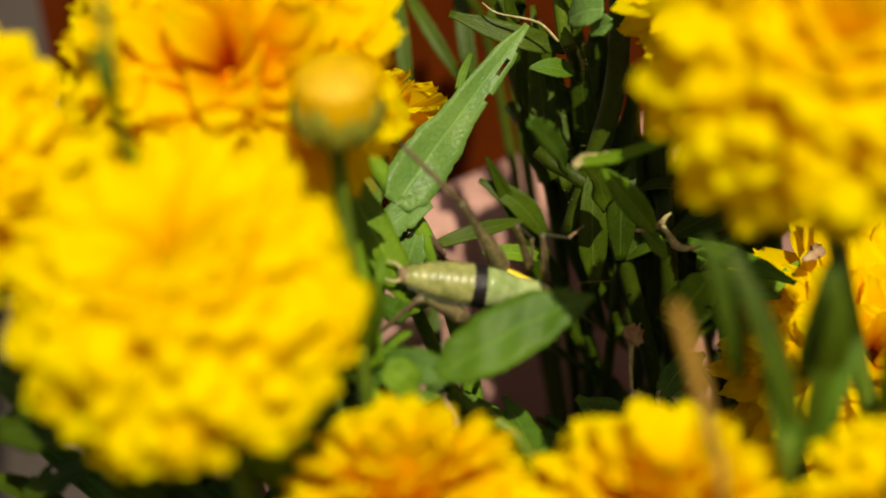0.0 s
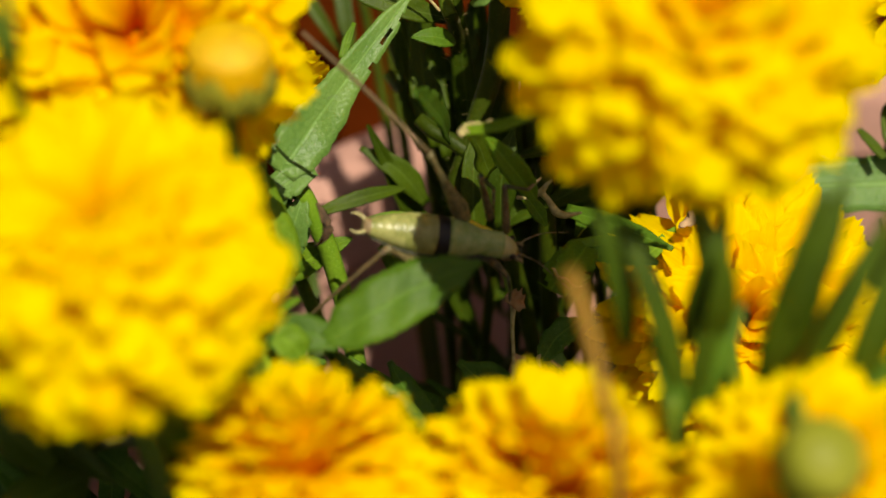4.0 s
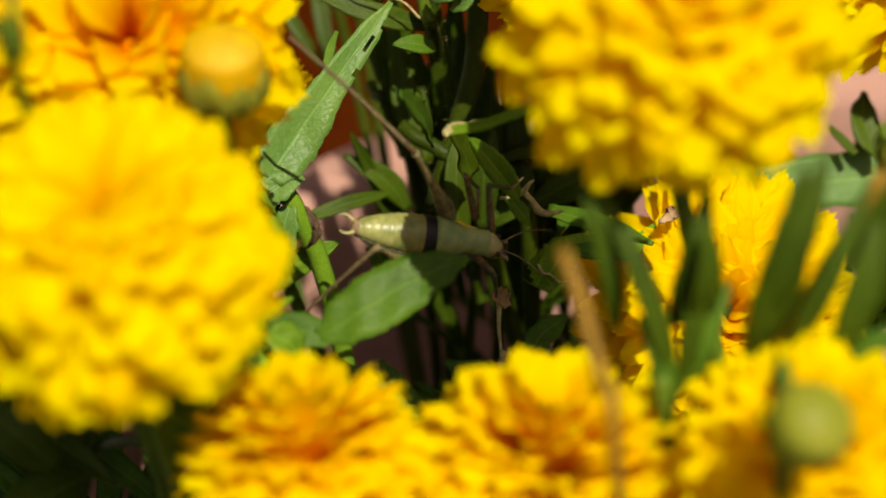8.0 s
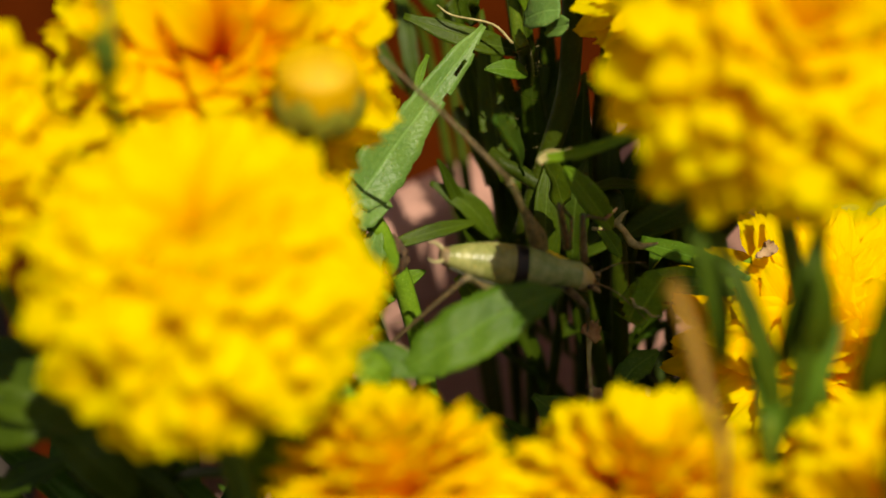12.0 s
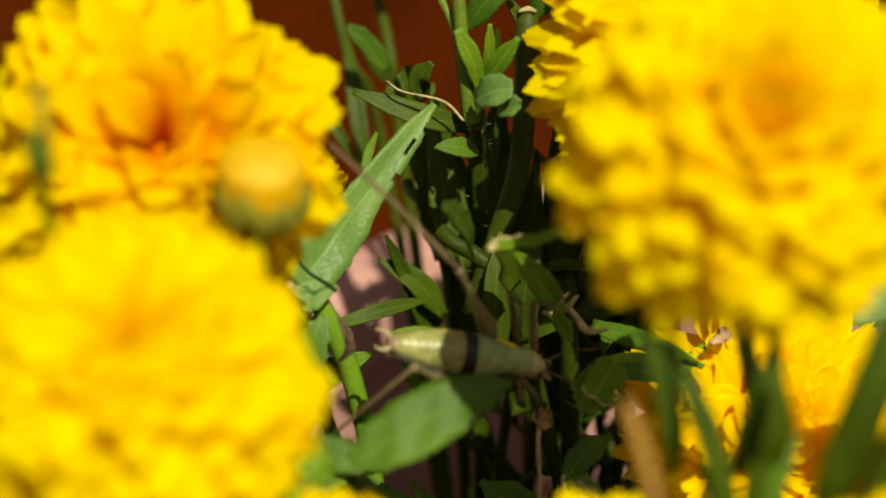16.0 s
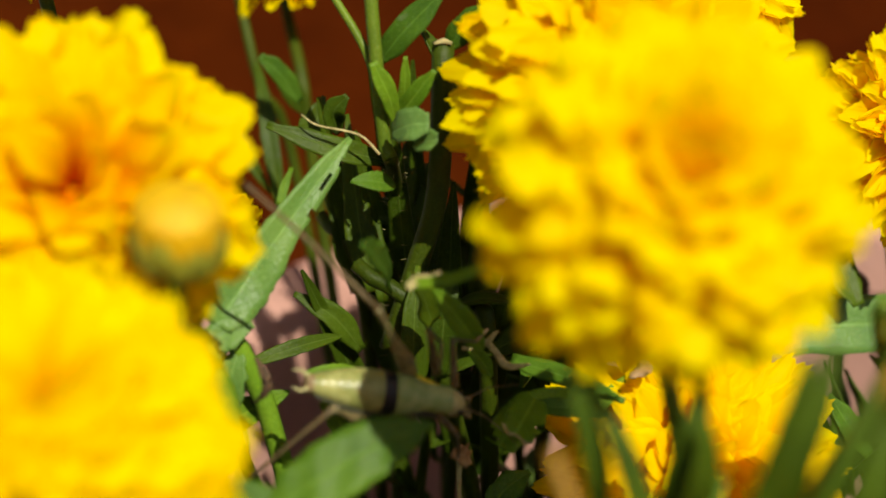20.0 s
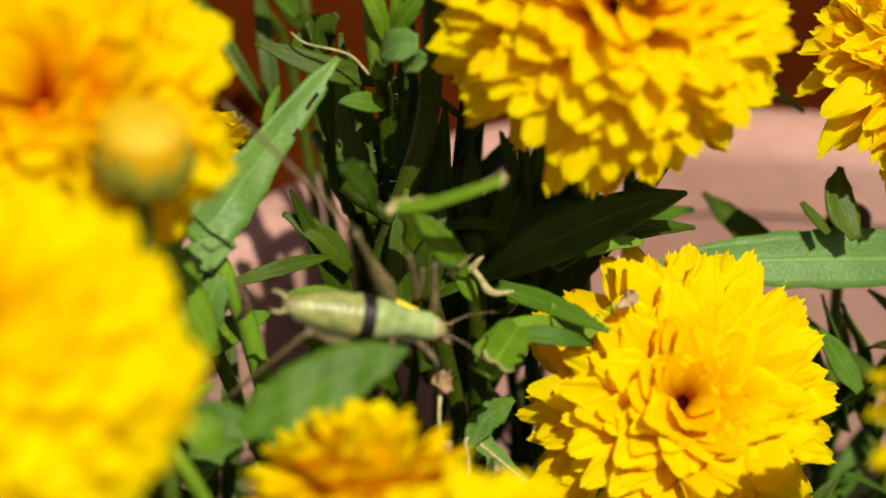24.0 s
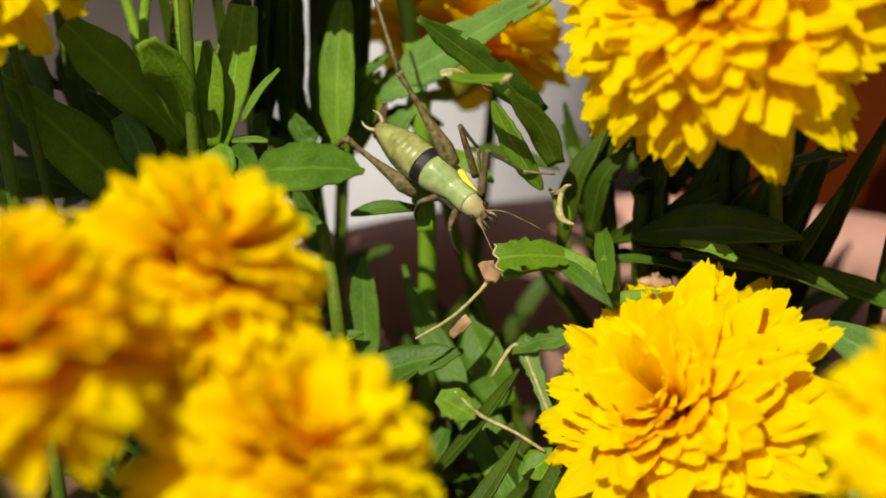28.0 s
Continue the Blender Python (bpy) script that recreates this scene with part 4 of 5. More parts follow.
bent_leaf(low_plant, [(0.0102, 0.0038, 0.2541), (0.0046, 0.0039, 0.2614), (-0.0023, 0.0051, 0.2675)], (0.0054, 0.0086, 0.0075, 0.0009), M_LEAF, seed=316)
bent_leaf(low_plant, [(0.0206, 0.0119, 0.2721), (0.0156, 0.0080, 0.2707), (0.0123, 0.0034, 0.2682)], (0.0008, 0.0046, 0.0042, 0.0015), M_LEAF, seed=317, rag=0.1)
bent_leaf(low_plant, [(0.0142, 0.0059, 0.2685), (0.0187, 0.0051, 0.2637), (0.0260, 0.0034, 0.2565)], (0.0036, 0.0027, 0.0017, 0.0010), M_LEAF_GREY, seed=318, rag=0.2)
bent_leaf(low_plant, [(0.0093, -0.0114, 0.2627), (0.0124, -0.0092, 0.2610), (0.0153, -0.0071, 0.2595)], (0.0023, 0.0054, 0.0048, 0.0010), M_LEAF_LIGHT, seed=319, rag=0.12)
bent_leaf(low_plant, [(0.0265, -0.0048, 0.2515), (0.0276, -0.0012, 0.2537), (0.0293, 0.0027, 0.2556)], (0.0010, 0.0060, 0.0041, 0.0014), M_LEAF_LIGHT, seed=320, rag=0.16)
bent_leaf(low_plant, [(-0.0102, -0.0249, 0.2700), (-0.0077, -0.0215, 0.2703), (-0.0053, -0.0175, 0.2713)], (0.0010, 0.0023, 0.0019, 0.0003), M_LEAF, seed=321)
bent_leaf(low_plant, [(0.0066, -0.0070, 0.2515), (0.0084, -0.0110, 0.2490), (0.0109, -0.0149, 0.2457)], (0.0021, 0.0043, 0.0032, 0.0006), M_LEAF, seed=322)
bent_leaf(low_plant, [(-0.0088, -0.0006, 0.2853), (-0.0119, 0.0008, 0.2907), (-0.0150, 0.0023, 0.2961)], (0.0027, 0.0036, 0.0036, 0.0027), M_LEAF_LIGHT, seed=324)
part("midrib", tube([(0.0076, 0.0032, 0.2837), (0.0072, -0.0010, 0.2799), (0.0073, -0.0075, 0.2770), (0.0063, -0.0145, 0.2749)], (0.00070, 0.00039, 0.00031, 0.00031, 0.00023), 6), M_STRAW, low_plant, "bare straw-coloured midrib")
part("midrib", tube([(0.0127, -0.0015, 0.2646), (0.0126, 0.0012, 0.2676), (0.0121, 0.0040, 0.2691), (0.0134, 0.0052, 0.2686), (0.0174, 0.0048, 0.2650), (0.0258, 0.0036, 0.2570)], (0.00023, 0.00039, 0.00039, 0.00047, 0.00039, 0.00047), 6), M_STRAW, low_plant, "bare straw-coloured midrib")
part("midrib", tube([(0.0109, -0.0087, 0.2635), (0.0156, -0.0064, 0.2598), (0.0214, -0.0030, 0.2579), (0.0270, -0.0001, 0.2555)], (0.00023, 0.00039, 0.00032, 0.00032), 6), M_STRAW, low_plant, "bare straw-coloured midrib")
part("midrib", tube([(0.0299, 0.0023, 0.2542), (0.0313, 0.0019, 0.2521), (0.0335, 0.0009, 0.2484)], (0.00039, 0.00070, 0.00039), 6), M_STRAW, low_plant, "bare straw-coloured midrib")
part("dry_leaf", ribbon([(0.0065, 0.0020, 0.2856), (0.0074, 0.0017, 0.2842), (0.0091, 0.0026, 0.2830)], (0.0022, 0.0034, 0.0016), (0.2, -0.6, 0.7), 0.6, 325, 6, 0.3), M_DRY, low_plant, "dried brown bite edge")
part("dry_leaf", ribbon([(0.0077, -0.0071, 0.2730), (0.0079, -0.0053, 0.2746), (0.0083, -0.0035, 0.2759)], (0.0008, 0.0026, 0.0014), (0.2, -0.6, 0.7), 0.6, 326, 6, 0.2), M_DRY, low_plant, "curled dry brown leaf")

wide = leafy("leafy_stem", soil(0.09, 0.02), "coreopsis stem with one long grey-green leaf over the pot rim")
stem(wide, [soil(0.09, 0.02), (0.1027, 0.0451, 0.2673), (0.1087, 0.0522, 0.2736)], 0.002, 0.0015)
leaf(wide, (0.1129, 0.0532, 0.2745), (0.0485, 0.0449, 0.2777), 0.0122, (0.1, -0.7, 0.7), M_LEAF_GREY, "long grey-green leaf", seed=41, bend=0.02, sharp=0.6, fold=0.15)
bent_leaf(wide, [(0.0835, 0.0199, 0.2680), (0.0795, 0.0229, 0.2730), (0.0761, 0.0257, 0.2777)], (0.0016, 0.0044, 0.0036, 0.0004), M_LEAF, seed=361)
bent_leaf(wide, [(0.0851, 0.0450, 0.2838), (0.0821, 0.0504, 0.2887), (0.0828, 0.0557, 0.2929)], (0.002, 0.006, 0.005, 0.0008), M_LEAF_SHADED, seed=362)
bent_leaf(wide, [(0.0798, 0.0452, 0.2849), (0.0776, 0.0484, 0.2863), (0.0755, 0.0514, 0.2876)], (0.001, 0.0016, 0.0014, 0.0006), M_LEAF_SHADED, seed=363)

left_plant = leafy("leafy_stem", soil(-0.035, -0.015), "bushy coreopsis stem with upright bright leaves")
stem(left_plant, [soil(-0.035, -0.015), (-0.0407, -0.0255, 0.2938), (-0.0505, -0.0257, 0.3121), (-0.0580, -0.0215, 0.3257), (-0.0570, -0.0190, 0.3460)], 0.0014, 0.0012, M_STEM_LIGHT)
leaf(left_plant, (-0.0602, -0.0441, 0.2846), (-0.0743, -0.0594, 0.2870), 0.009, mat=M_LEAF_SHADED, seed=59)
leaf(left_plant, (-0.0352, -0.0123, 0.2947), (-0.0387, -0.0238, 0.2989), 0.0014, mat=M_LEAF, seed=60)
stem(left_plant, [(-0.0494, -0.0257, 0.2896), (-0.0614, -0.0281, 0.3024), (-0.0725, -0.0280, 0.3215), (-0.0830, -0.0470, 0.3500)], 0.0011, 0.001, M_STEM_LIGHT, "side_stem")
leaf(left_plant, (-0.0908, -0.0259, 0.3036), (-0.0637, -0.0390, 0.2933), 0.009, mat=M_LEAF_SHADED, seed=151)
leaf(left_plant, (-0.0897, -0.0401, 0.2831), (-0.0729, -0.0399, 0.2921), 0.005, mat=M_LEAF_SHADED, seed=152, chew=0.4)
leaf(left_plant, (-0.0832, -0.0282, 0.2915), (-0.0568, -0.0416, 0.2807), 0.007, mat=M_LEAF_SHADED, seed=153)
leaf(left_plant, (-0.0694, -0.0444, 0.2767), (-0.0599, -0.0311, 0.2872), 0.0065, mat=M_LEAF_SHADED, seed=154)
leaf(left_plant, (-0.0934, -0.0226, 0.2909), (-0.0740, -0.0157, 0.2919), 0.007, mat=M_LEAF_SHADED, seed=155)
leaf(left_plant, (-0.0486, -0.0226, 0.2759), (-0.0311, -0.0222, 0.2923), 0.006, mat=M_LEAF, seed=156)
leaf(left_plant, (-0.0404, -0.0206, 0.2778), (-0.0440, -0.0167, 0.2932), 0.0055, mat=M_LEAF_LIGHT, seed=157)
leaf(left_plant, (-0.0372, 0.0044, 0.2877), (-0.0377, 0.0152, 0.3040), 0.0062, mat=M_LEAF_LIGHT, seed=158, lobes=1)
leaf(left_plant, (-0.0400, 0.0035, 0.2868), (-0.0417, 0.0131, 0.3014), 0.0058, mat=M_LEAF_LIGHT, seed=159)
bent_leaf(left_plant, [(-0.0366, -0.0348, 0.3026), (-0.0362, -0.0447, 0.3167), (-0.0381, -0.0563, 0.3320)], (0.0025, 0.0052, 0.0083, 0.0091, 0.0045), M_LEAF_LIGHT, seed=670, facing=(0.5, -0.6, 0.6))
bent_leaf(left_plant, [(-0.0360, -0.0333, 0.3035), (-0.0323, -0.0389, 0.3177), (-0.0318, -0.0447, 0.3281)], (0.0021, 0.0043, 0.0066, 0.0070, 0.0035), M_LEAF_LIGHT, seed=685, facing=(0.5, -0.6, 0.6))
bent_leaf(left_plant, [(-0.0332, -0.0311, 0.3021), (-0.0345, -0.0306, 0.3120), (-0.0381, -0.0295, 0.3213)], (0.0021, 0.0037, 0.0052, 0.0056, 0.0025), M_LEAF_LIGHT, seed=718, facing=(0.5, -0.6, 0.6))
bent_leaf(left_plant, [(-0.0323, -0.0300, 0.3021), (-0.0359, -0.0248, 0.3120), (-0.0402, -0.0191, 0.3247)], (0.0019, 0.0041, 0.0060, 0.0070, 0.0052), M_LEAF_LIGHT, seed=732, facing=(0.5, -0.6, 0.6))
bent_leaf(left_plant, [(-0.0321, -0.0255, 0.3064), (-0.0325, -0.0212, 0.3112), (-0.0319, -0.0172, 0.3146)], (0.0005, 0.0011, 0.0009, 0.0003), M_LEAF_LIGHT, seed=768, facing=(0.5, -0.6, 0.6))
bent_leaf(left_plant, [(-0.0309, -0.0325, 0.3035), (-0.0281, -0.0327, 0.3016), (-0.0265, -0.0331, 0.2992)], (0.0031, 0.0055, 0.0049, 0.0016), M_LEAF_LIGHT, seed=718, facing=(0.5, -0.6, 0.6))
bent_leaf(left_plant, [(-0.0383, -0.0423, 0.2972), (-0.0394, -0.0437, 0.3048), (-0.0415, -0.0454, 0.3096)], (0.0017, 0.0062, 0.0056, 0.0031), M_LEAF_GREY, seed=602, facing=(0.5, -0.6, 0.6))
bent_leaf(left_plant, [(-0.0404, -0.0434, 0.2912), (-0.0463, -0.0525, 0.3045), (-0.0535, -0.0631, 0.3183)], (0.0031, 0.0104, 0.0108, 0.0063, 0.0010), M_LEAF_LIGHT, seed=585, facing=(0.5, -0.6, 0.6))
bent_leaf(left_plant, [(-0.0424, -0.0319, 0.2900), (-0.0503, -0.0377, 0.2980), (-0.0570, -0.0439, 0.3078)], (0.0032, 0.0096, 0.0090, 0.0009), M_LEAF_SHADED, seed=670, facing=(0.5, -0.6, 0.6))
bent_leaf(left_plant, [(-0.0292, -0.0060, 0.2958), (-0.0358, -0.0015, 0.3087), (-0.0431, 0.0058, 0.3216)], (0.0021, 0.0062, 0.0066, 0.0047, 0.0009), M_LEAF_LIGHT, seed=940, facing=(0.5, -0.6, 0.6))
bent_leaf(left_plant, [(-0.0295, -0.0110, 0.2987), (-0.0318, -0.0126, 0.3000), (-0.0349, -0.0129, 0.3036)], (0.0021, 0.0038, 0.0032, 0.0004), M_LEAF, seed=900, facing=(0.5, -0.6, 0.6))
bent_leaf(left_plant, [(-0.0317, -0.0282, 0.3032), (-0.0293, -0.0248, 0.3035), (-0.0276, -0.0229, 0.3033)], (0.0004, 0.0009, 0.0008, 0.0003), M_LEAF_LIGHT, seed=750, facing=(0.5, -0.6, 0.6))
stem(left_plant, [(-0.0279, -0.0326, 0.2861), (-0.0326, -0.0337, 0.2987), (-0.0437, -0.0292, 0.3136), (-0.0500, -0.0246, 0.3260), (-0.0500, -0.0200, 0.3440)], 0.0012, 0.0010, M_STEM_LIGHT, "side_stem")
stem(left_plant, [(-0.0424, -0.0319, 0.2900), (-0.0531, -0.0325, 0.3107), (-0.0585, -0.0282, 0.3242), (-0.0540, -0.0210, 0.3450)], 0.0011, 0.0009, M_STEM_LIGHT, "side_stem")
bent_leaf(left_plant, [(-0.0889, -0.0408, 0.3086), (-0.0752, -0.0470, 0.3079), (-0.0627, -0.0472, 0.2982)], (0.0040, 0.0100, 0.0080, 0.0008), M_LEAF_SHADED, (0.3, -0.7, 0.6), seed=810)
bent_leaf(left_plant, [(-0.0890, -0.0455, 0.3015), (-0.0777, -0.0484, 0.3059), (-0.0669, -0.0435, 0.3040)], (0.0032, 0.0080, 0.0064, 0.0008), M_LEAF_SHADED, (0.3, -0.7, 0.6), seed=811)
bent_leaf(left_plant, [(-0.0637, -0.0510, 0.2926), (-0.0702, -0.0511, 0.3016), (-0.0788, -0.0421, 0.3063)], (0.0028, 0.0070, 0.0056, 0.0008), M_LEAF_SHADED, (0.3, -0.7, 0.6), seed=812)
# added dark leaves, partly standing in for the long leaf's shadow on the pot
bent_leaf(wide, [(0.0742, 0.0392, 0.2402), (0.0716, 0.0447, 0.2525), (0.0668, 0.0502, 0.2650)], (0.003, 0.008, 0.007, 0.0008), M_LEAF_SHADED, (-0.2, 0.4, 0.9), seed=370)
bent_leaf(wide, [(0.0791, 0.0397, 0.2404), (0.0765, 0.0452, 0.2527), (0.0729, 0.0498, 0.2637)], (0.003, 0.008, 0.007, 0.0008), M_LEAF_SHADED, (-0.2, 0.4, 0.9), seed=371)
bent_leaf(wide, [(0.0841, 0.0403, 0.2406), (0.0814, 0.0458, 0.2529), (0.0769, 0.0491, 0.2622)], (0.003, 0.008, 0.007, 0.0008), M_LEAF_SHADED, (-0.2, 0.4, 0.9), seed=372)
bent_leaf(wide, [(0.0890, 0.0409, 0.2408), (0.0863, 0.0464, 0.2531), (0.0825, 0.0520, 0.2657)], (0.003, 0.008, 0.007, 0.0008), M_LEAF_SHADED, (-0.2, 0.4, 0.9), seed=373)
bent_leaf(wide, [(0.0940, 0.0414, 0.2411), (0.0913, 0.0469, 0.2533), (0.0865, 0.0514, 0.2642)], (0.003, 0.008, 0.007, 0.0008), M_LEAF_SHADED, (-0.2, 0.4, 0.9), seed=374)
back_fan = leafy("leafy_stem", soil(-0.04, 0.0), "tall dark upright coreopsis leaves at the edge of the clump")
stem(back_fan, [soil(-0.04, 0.0), (-0.0392, -0.0163, 0.2862), (-0.0474, -0.0105, 0.2968)], 0.0016, 0.0013, M_STEM_SHADED)
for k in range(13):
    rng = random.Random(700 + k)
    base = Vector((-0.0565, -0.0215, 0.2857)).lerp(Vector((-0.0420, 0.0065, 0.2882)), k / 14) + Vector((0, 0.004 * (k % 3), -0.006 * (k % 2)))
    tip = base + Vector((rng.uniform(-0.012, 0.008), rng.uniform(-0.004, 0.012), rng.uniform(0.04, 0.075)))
    leaf(back_fan, base, tip, rng.uniform(0.0045, 0.0066), (rng.uniform(-0.3, 0.7), -0.8, 0.4), M_LEAF_SHADED, seed=700 + k, bend=rng.uniform(-0.06, 0.08), wide_at=rng.uniform(0.5, 0.65))
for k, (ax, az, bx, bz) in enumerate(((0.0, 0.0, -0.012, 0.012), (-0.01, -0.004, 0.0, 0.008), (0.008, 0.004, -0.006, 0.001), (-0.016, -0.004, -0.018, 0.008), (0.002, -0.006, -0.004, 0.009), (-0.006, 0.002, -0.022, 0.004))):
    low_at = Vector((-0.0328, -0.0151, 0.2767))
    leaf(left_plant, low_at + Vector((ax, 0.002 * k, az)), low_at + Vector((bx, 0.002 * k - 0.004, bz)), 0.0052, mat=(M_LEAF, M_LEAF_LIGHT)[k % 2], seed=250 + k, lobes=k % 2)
fan = leafy("leafy_stem", soil(0.006, 0.05), "dense upright coreopsis leaves behind the cricket, darkened for shade")
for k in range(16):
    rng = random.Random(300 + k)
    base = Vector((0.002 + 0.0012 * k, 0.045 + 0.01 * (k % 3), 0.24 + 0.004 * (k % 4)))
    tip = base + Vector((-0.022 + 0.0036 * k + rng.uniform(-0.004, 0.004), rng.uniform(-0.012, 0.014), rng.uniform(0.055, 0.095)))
    leaf(fan, base, tip, rng.uniform(0.004, 0.0065), (rng.uniform(-0.5, 0.5), -0.9, 0.3), M_LEAF_SHADED, seed=300 + k, bend=rng.uniform(-0.06, 0.08))
stem(fan, [soil(0.006, 0.05), (0.01, 0.05, 0.25)], 0.0016, 0.0013, M_STEM_SHADED)
dusk = leafy("leafy_stem", soil(0.0, 0.075), "narrow coreopsis leaves before the planter, darkened for shade")
stem(dusk, [soil(0.0, 0.075), (-0.0075, 0.0562, 0.2767), (-0.0159, 0.0658, 0.2921)], 0.0015, 0.0012, M_STEM_SHADED)
stem(dusk, [(-0.0089, 0.0579, 0.2794), (-0.0137, 0.0655, 0.2951), (-0.0160, 0.0690, 0.3010)], 0.0014, 0.0011, M_STEM_SHADED, "side_stem")
bent_leaf(dusk, [(-0.0082, 0.0524, 0.2818), (-0.0117, 0.0593, 0.2927), (-0.0150, 0.0686, 0.3071)], (0.0015, 0.0050, 0.0033, 0.0004), M_LEAF_SHADED, (0.1, -0.8, 0.5), seed=404, n=12)
bent_leaf(dusk, [(-0.0065, 0.0465, 0.2872), (-0.0090, 0.0545, 0.2996), (-0.0108, 0.0644, 0.3148)], (0.0015, 0.0058, 0.0038, 0.0004), M_LEAF_SHADED, (0.1, -0.8, 0.5), seed=405, n=12)
bent_leaf(dusk, [(-0.0043, 0.0472, 0.2844), (-0.0064, 0.0541, 0.2951), (-0.0074, 0.0630, 0.3086)], (0.0015, 0.0041, 0.0032, 0.0004), M_LEAF_SHADED, (0.1, -0.8, 0.5), seed=406, n=12)
bent_leaf(dusk, [(0.0002, 0.0500, 0.2844), (-0.0005, 0.0571, 0.2952), (0.0002, 0.0656, 0.3079)], (0.0015, 0.0050, 0.0039, 0.0004), M_LEAF_SHADED, (0.1, -0.8, 0.5), seed=407, n=12)
bent_leaf(dusk, [(0.0041, 0.0509, 0.2816), (0.0029, 0.0574, 0.2916), (0.0047, 0.0655, 0.3035)], (0.0015, 0.0059, 0.0033, 0.0004), M_LEAF_SHADED, (0.1, -0.8, 0.5), seed=408, n=12)
bent_leaf(dusk, [(0.0073, 0.0523, 0.2797), (0.0075, 0.0572, 0.2871), (0.0075, 0.0633, 0.2962)], (0.0015, 0.0041, 0.0039, 0.0004), M_LEAF_SHADED, (0.1, -0.8, 0.5), seed=409, n=12)
bent_leaf(dusk, [(0.0133, 0.0452, 0.2827), (0.0135, 0.0500, 0.2898), (0.0136, 0.0553, 0.2979)], (0.0015, 0.0049, 0.0032, 0.0004), M_LEAF_SHADED, (0.1, -0.8, 0.5), seed=410, n=12)
bent_leaf(dusk, [(-0.0197, 0.0666, 0.3084), (-0.0167, 0.0684, 0.3108), (-0.0150, 0.0713, 0.3149)], (0.0015, 0.0050, 0.0039, 0.0004), M_LEAF_SHADED, (0.1, -0.8, 0.5), seed=413, n=12)
bent_leaf(dusk, [(0.0165, 0.0420, 0.2774), (0.0189, 0.0470, 0.2847), (0.0233, 0.0526, 0.2925)], (0.0015, 0.0041, 0.0038, 0.0004), M_LEAF_SHADED, (0.1, -0.8, 0.5), seed=415, n=12)
bent_leaf(dusk, [(-0.0081, 0.0563, 0.2986), (-0.0017, 0.0571, 0.2989), (0.0019, 0.0611, 0.3045)], (0.0015, 0.0049, 0.0032, 0.0004), M_LEAF_SHADED, (0.1, -0.8, 0.5), seed=416, n=12)
bent_leaf(dusk, [(0.0009, 0.0249, 0.2774), (0.0006, 0.0276, 0.2906), (0.0014, 0.0345, 0.3008)], (0.0015, 0.0050, 0.0040, 0.0004), M_LEAF_SHADED, (0.1, -0.8, 0.5), seed=421, n=12)
bent_leaf(dusk, [(0.0056, 0.0278, 0.2810), (0.0060, 0.0294, 0.2925), (0.0082, 0.0342, 0.2994)], (0.0015, 0.0050, 0.0040, 0.0004), M_LEAF_SHADED, (0.1, -0.8, 0.5), seed=423, n=12)
mid_plant = leafy("leafy_stem", soil(-0.025, 0.005), "coreopsis stem with long upright leaves beside a pale stalk")
stem(mid_plant, [soil(-0.025, 0.005), (-0.0430, -0.0019, 0.2770), (-0.0502, 0.0033, 0.2914), (-0.0629, 0.0120, 0.3165)], 0.0016, 0.0013, M_STEM_SHADED)
leaf(mid_plant, (-0.0415, 0.0006, 0.2872), (-0.0547, 0.0130, 0.3167), 0.0068, mat=M_LEAF, seed=71, wide_at=0.4)
leaf(mid_plant, (-0.0418, -0.0026, 0.2843), (-0.0610, 0.0029, 0.3048), 0.006, mat=M_LEAF_SHADED, seed=72)
leaf(mid_plant, (-0.0430, -0.0004, 0.2881), (-0.0353, 0.0105, 0.3085), 0.0048, mat=M_LEAF, seed=73, chew=0.4)
leaf(mid_plant, (-0.0408, -0.0033, 0.2824), (-0.0595, -0.0067, 0.2931), 0.005, mat=M_LEAF_SHADED, seed=74)
leaf(mid_plant, (-0.0426, 0.0034, 0.2819), (-0.0387, 0.0117, 0.2950), 0.0042, mat=M_LEAF, seed=75)
leaf(mid_plant, (-0.0163, -0.0126, 0.2895), (-0.0090, -0.0024, 0.2907), 0.0025, mat=M_LEAF, seed=76)
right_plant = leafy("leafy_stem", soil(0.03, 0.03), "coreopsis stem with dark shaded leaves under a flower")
stem(right_plant, [soil(0.03, 0.03), (0.0063, 0.0327, 0.2782), (-0.0096, 0.0409, 0.2972)], 0.0018, 0.0014, M_STEM_SHADED)
leaf(right_plant, (0.0056, 0.0318, 0.2782), (0.0407, 0.0486, 0.2889), 0.0112, (0, -0.3, 0.95), M_LEAF_SHADED, seed=81)
leaf(right_plant, (0.0161, 0.0305, 0.2826), (0.0549, 0.0448, 0.2861), 0.0052, (0, -0.3, 0.95), M_LEAF_SHADED, seed=83)
leaf(right_plant, (0.0587, 0.0793, 0.3065), (0.0807, 0.0815, 0.2888), 0.0016, mat=M_STEM, seed=91, bend=0.0)
leaf(right_plant, (0.0656, 0.0845, 0.3134), (0.0804, 0.0908, 0.3118), 0.0013, mat=M_STEM, seed=92, bend=0.0)

strap = leafy("leafy_stem", soil(0.07, -0.065), "coreopsis shoot with narrow upright dark leaves")
stem(strap, [soil(0.07, -0.065), (0.0291, -0.0704, 0.3086), (0.0283, -0.0692, 0.3191)], 0.0014, 0.0012)
leaf(strap, (0.0283, -0.0697, 0.3184), (0.0181, -0.0597, 0.3467), 0.0032, mat=M_LEAF_SHADED, seed=61)
leaf(strap, (0.0287, -0.0697, 0.3184), (0.0328, -0.0581, 0.3493), 0.003, mat=M_LEAF_SHADED, seed=62)
leaf(strap, (0.0379, -0.0712, 0.3252), (0.0443, -0.0669, 0.3544), 0.0062, mat=M_LEAF_SHADED, seed=63)
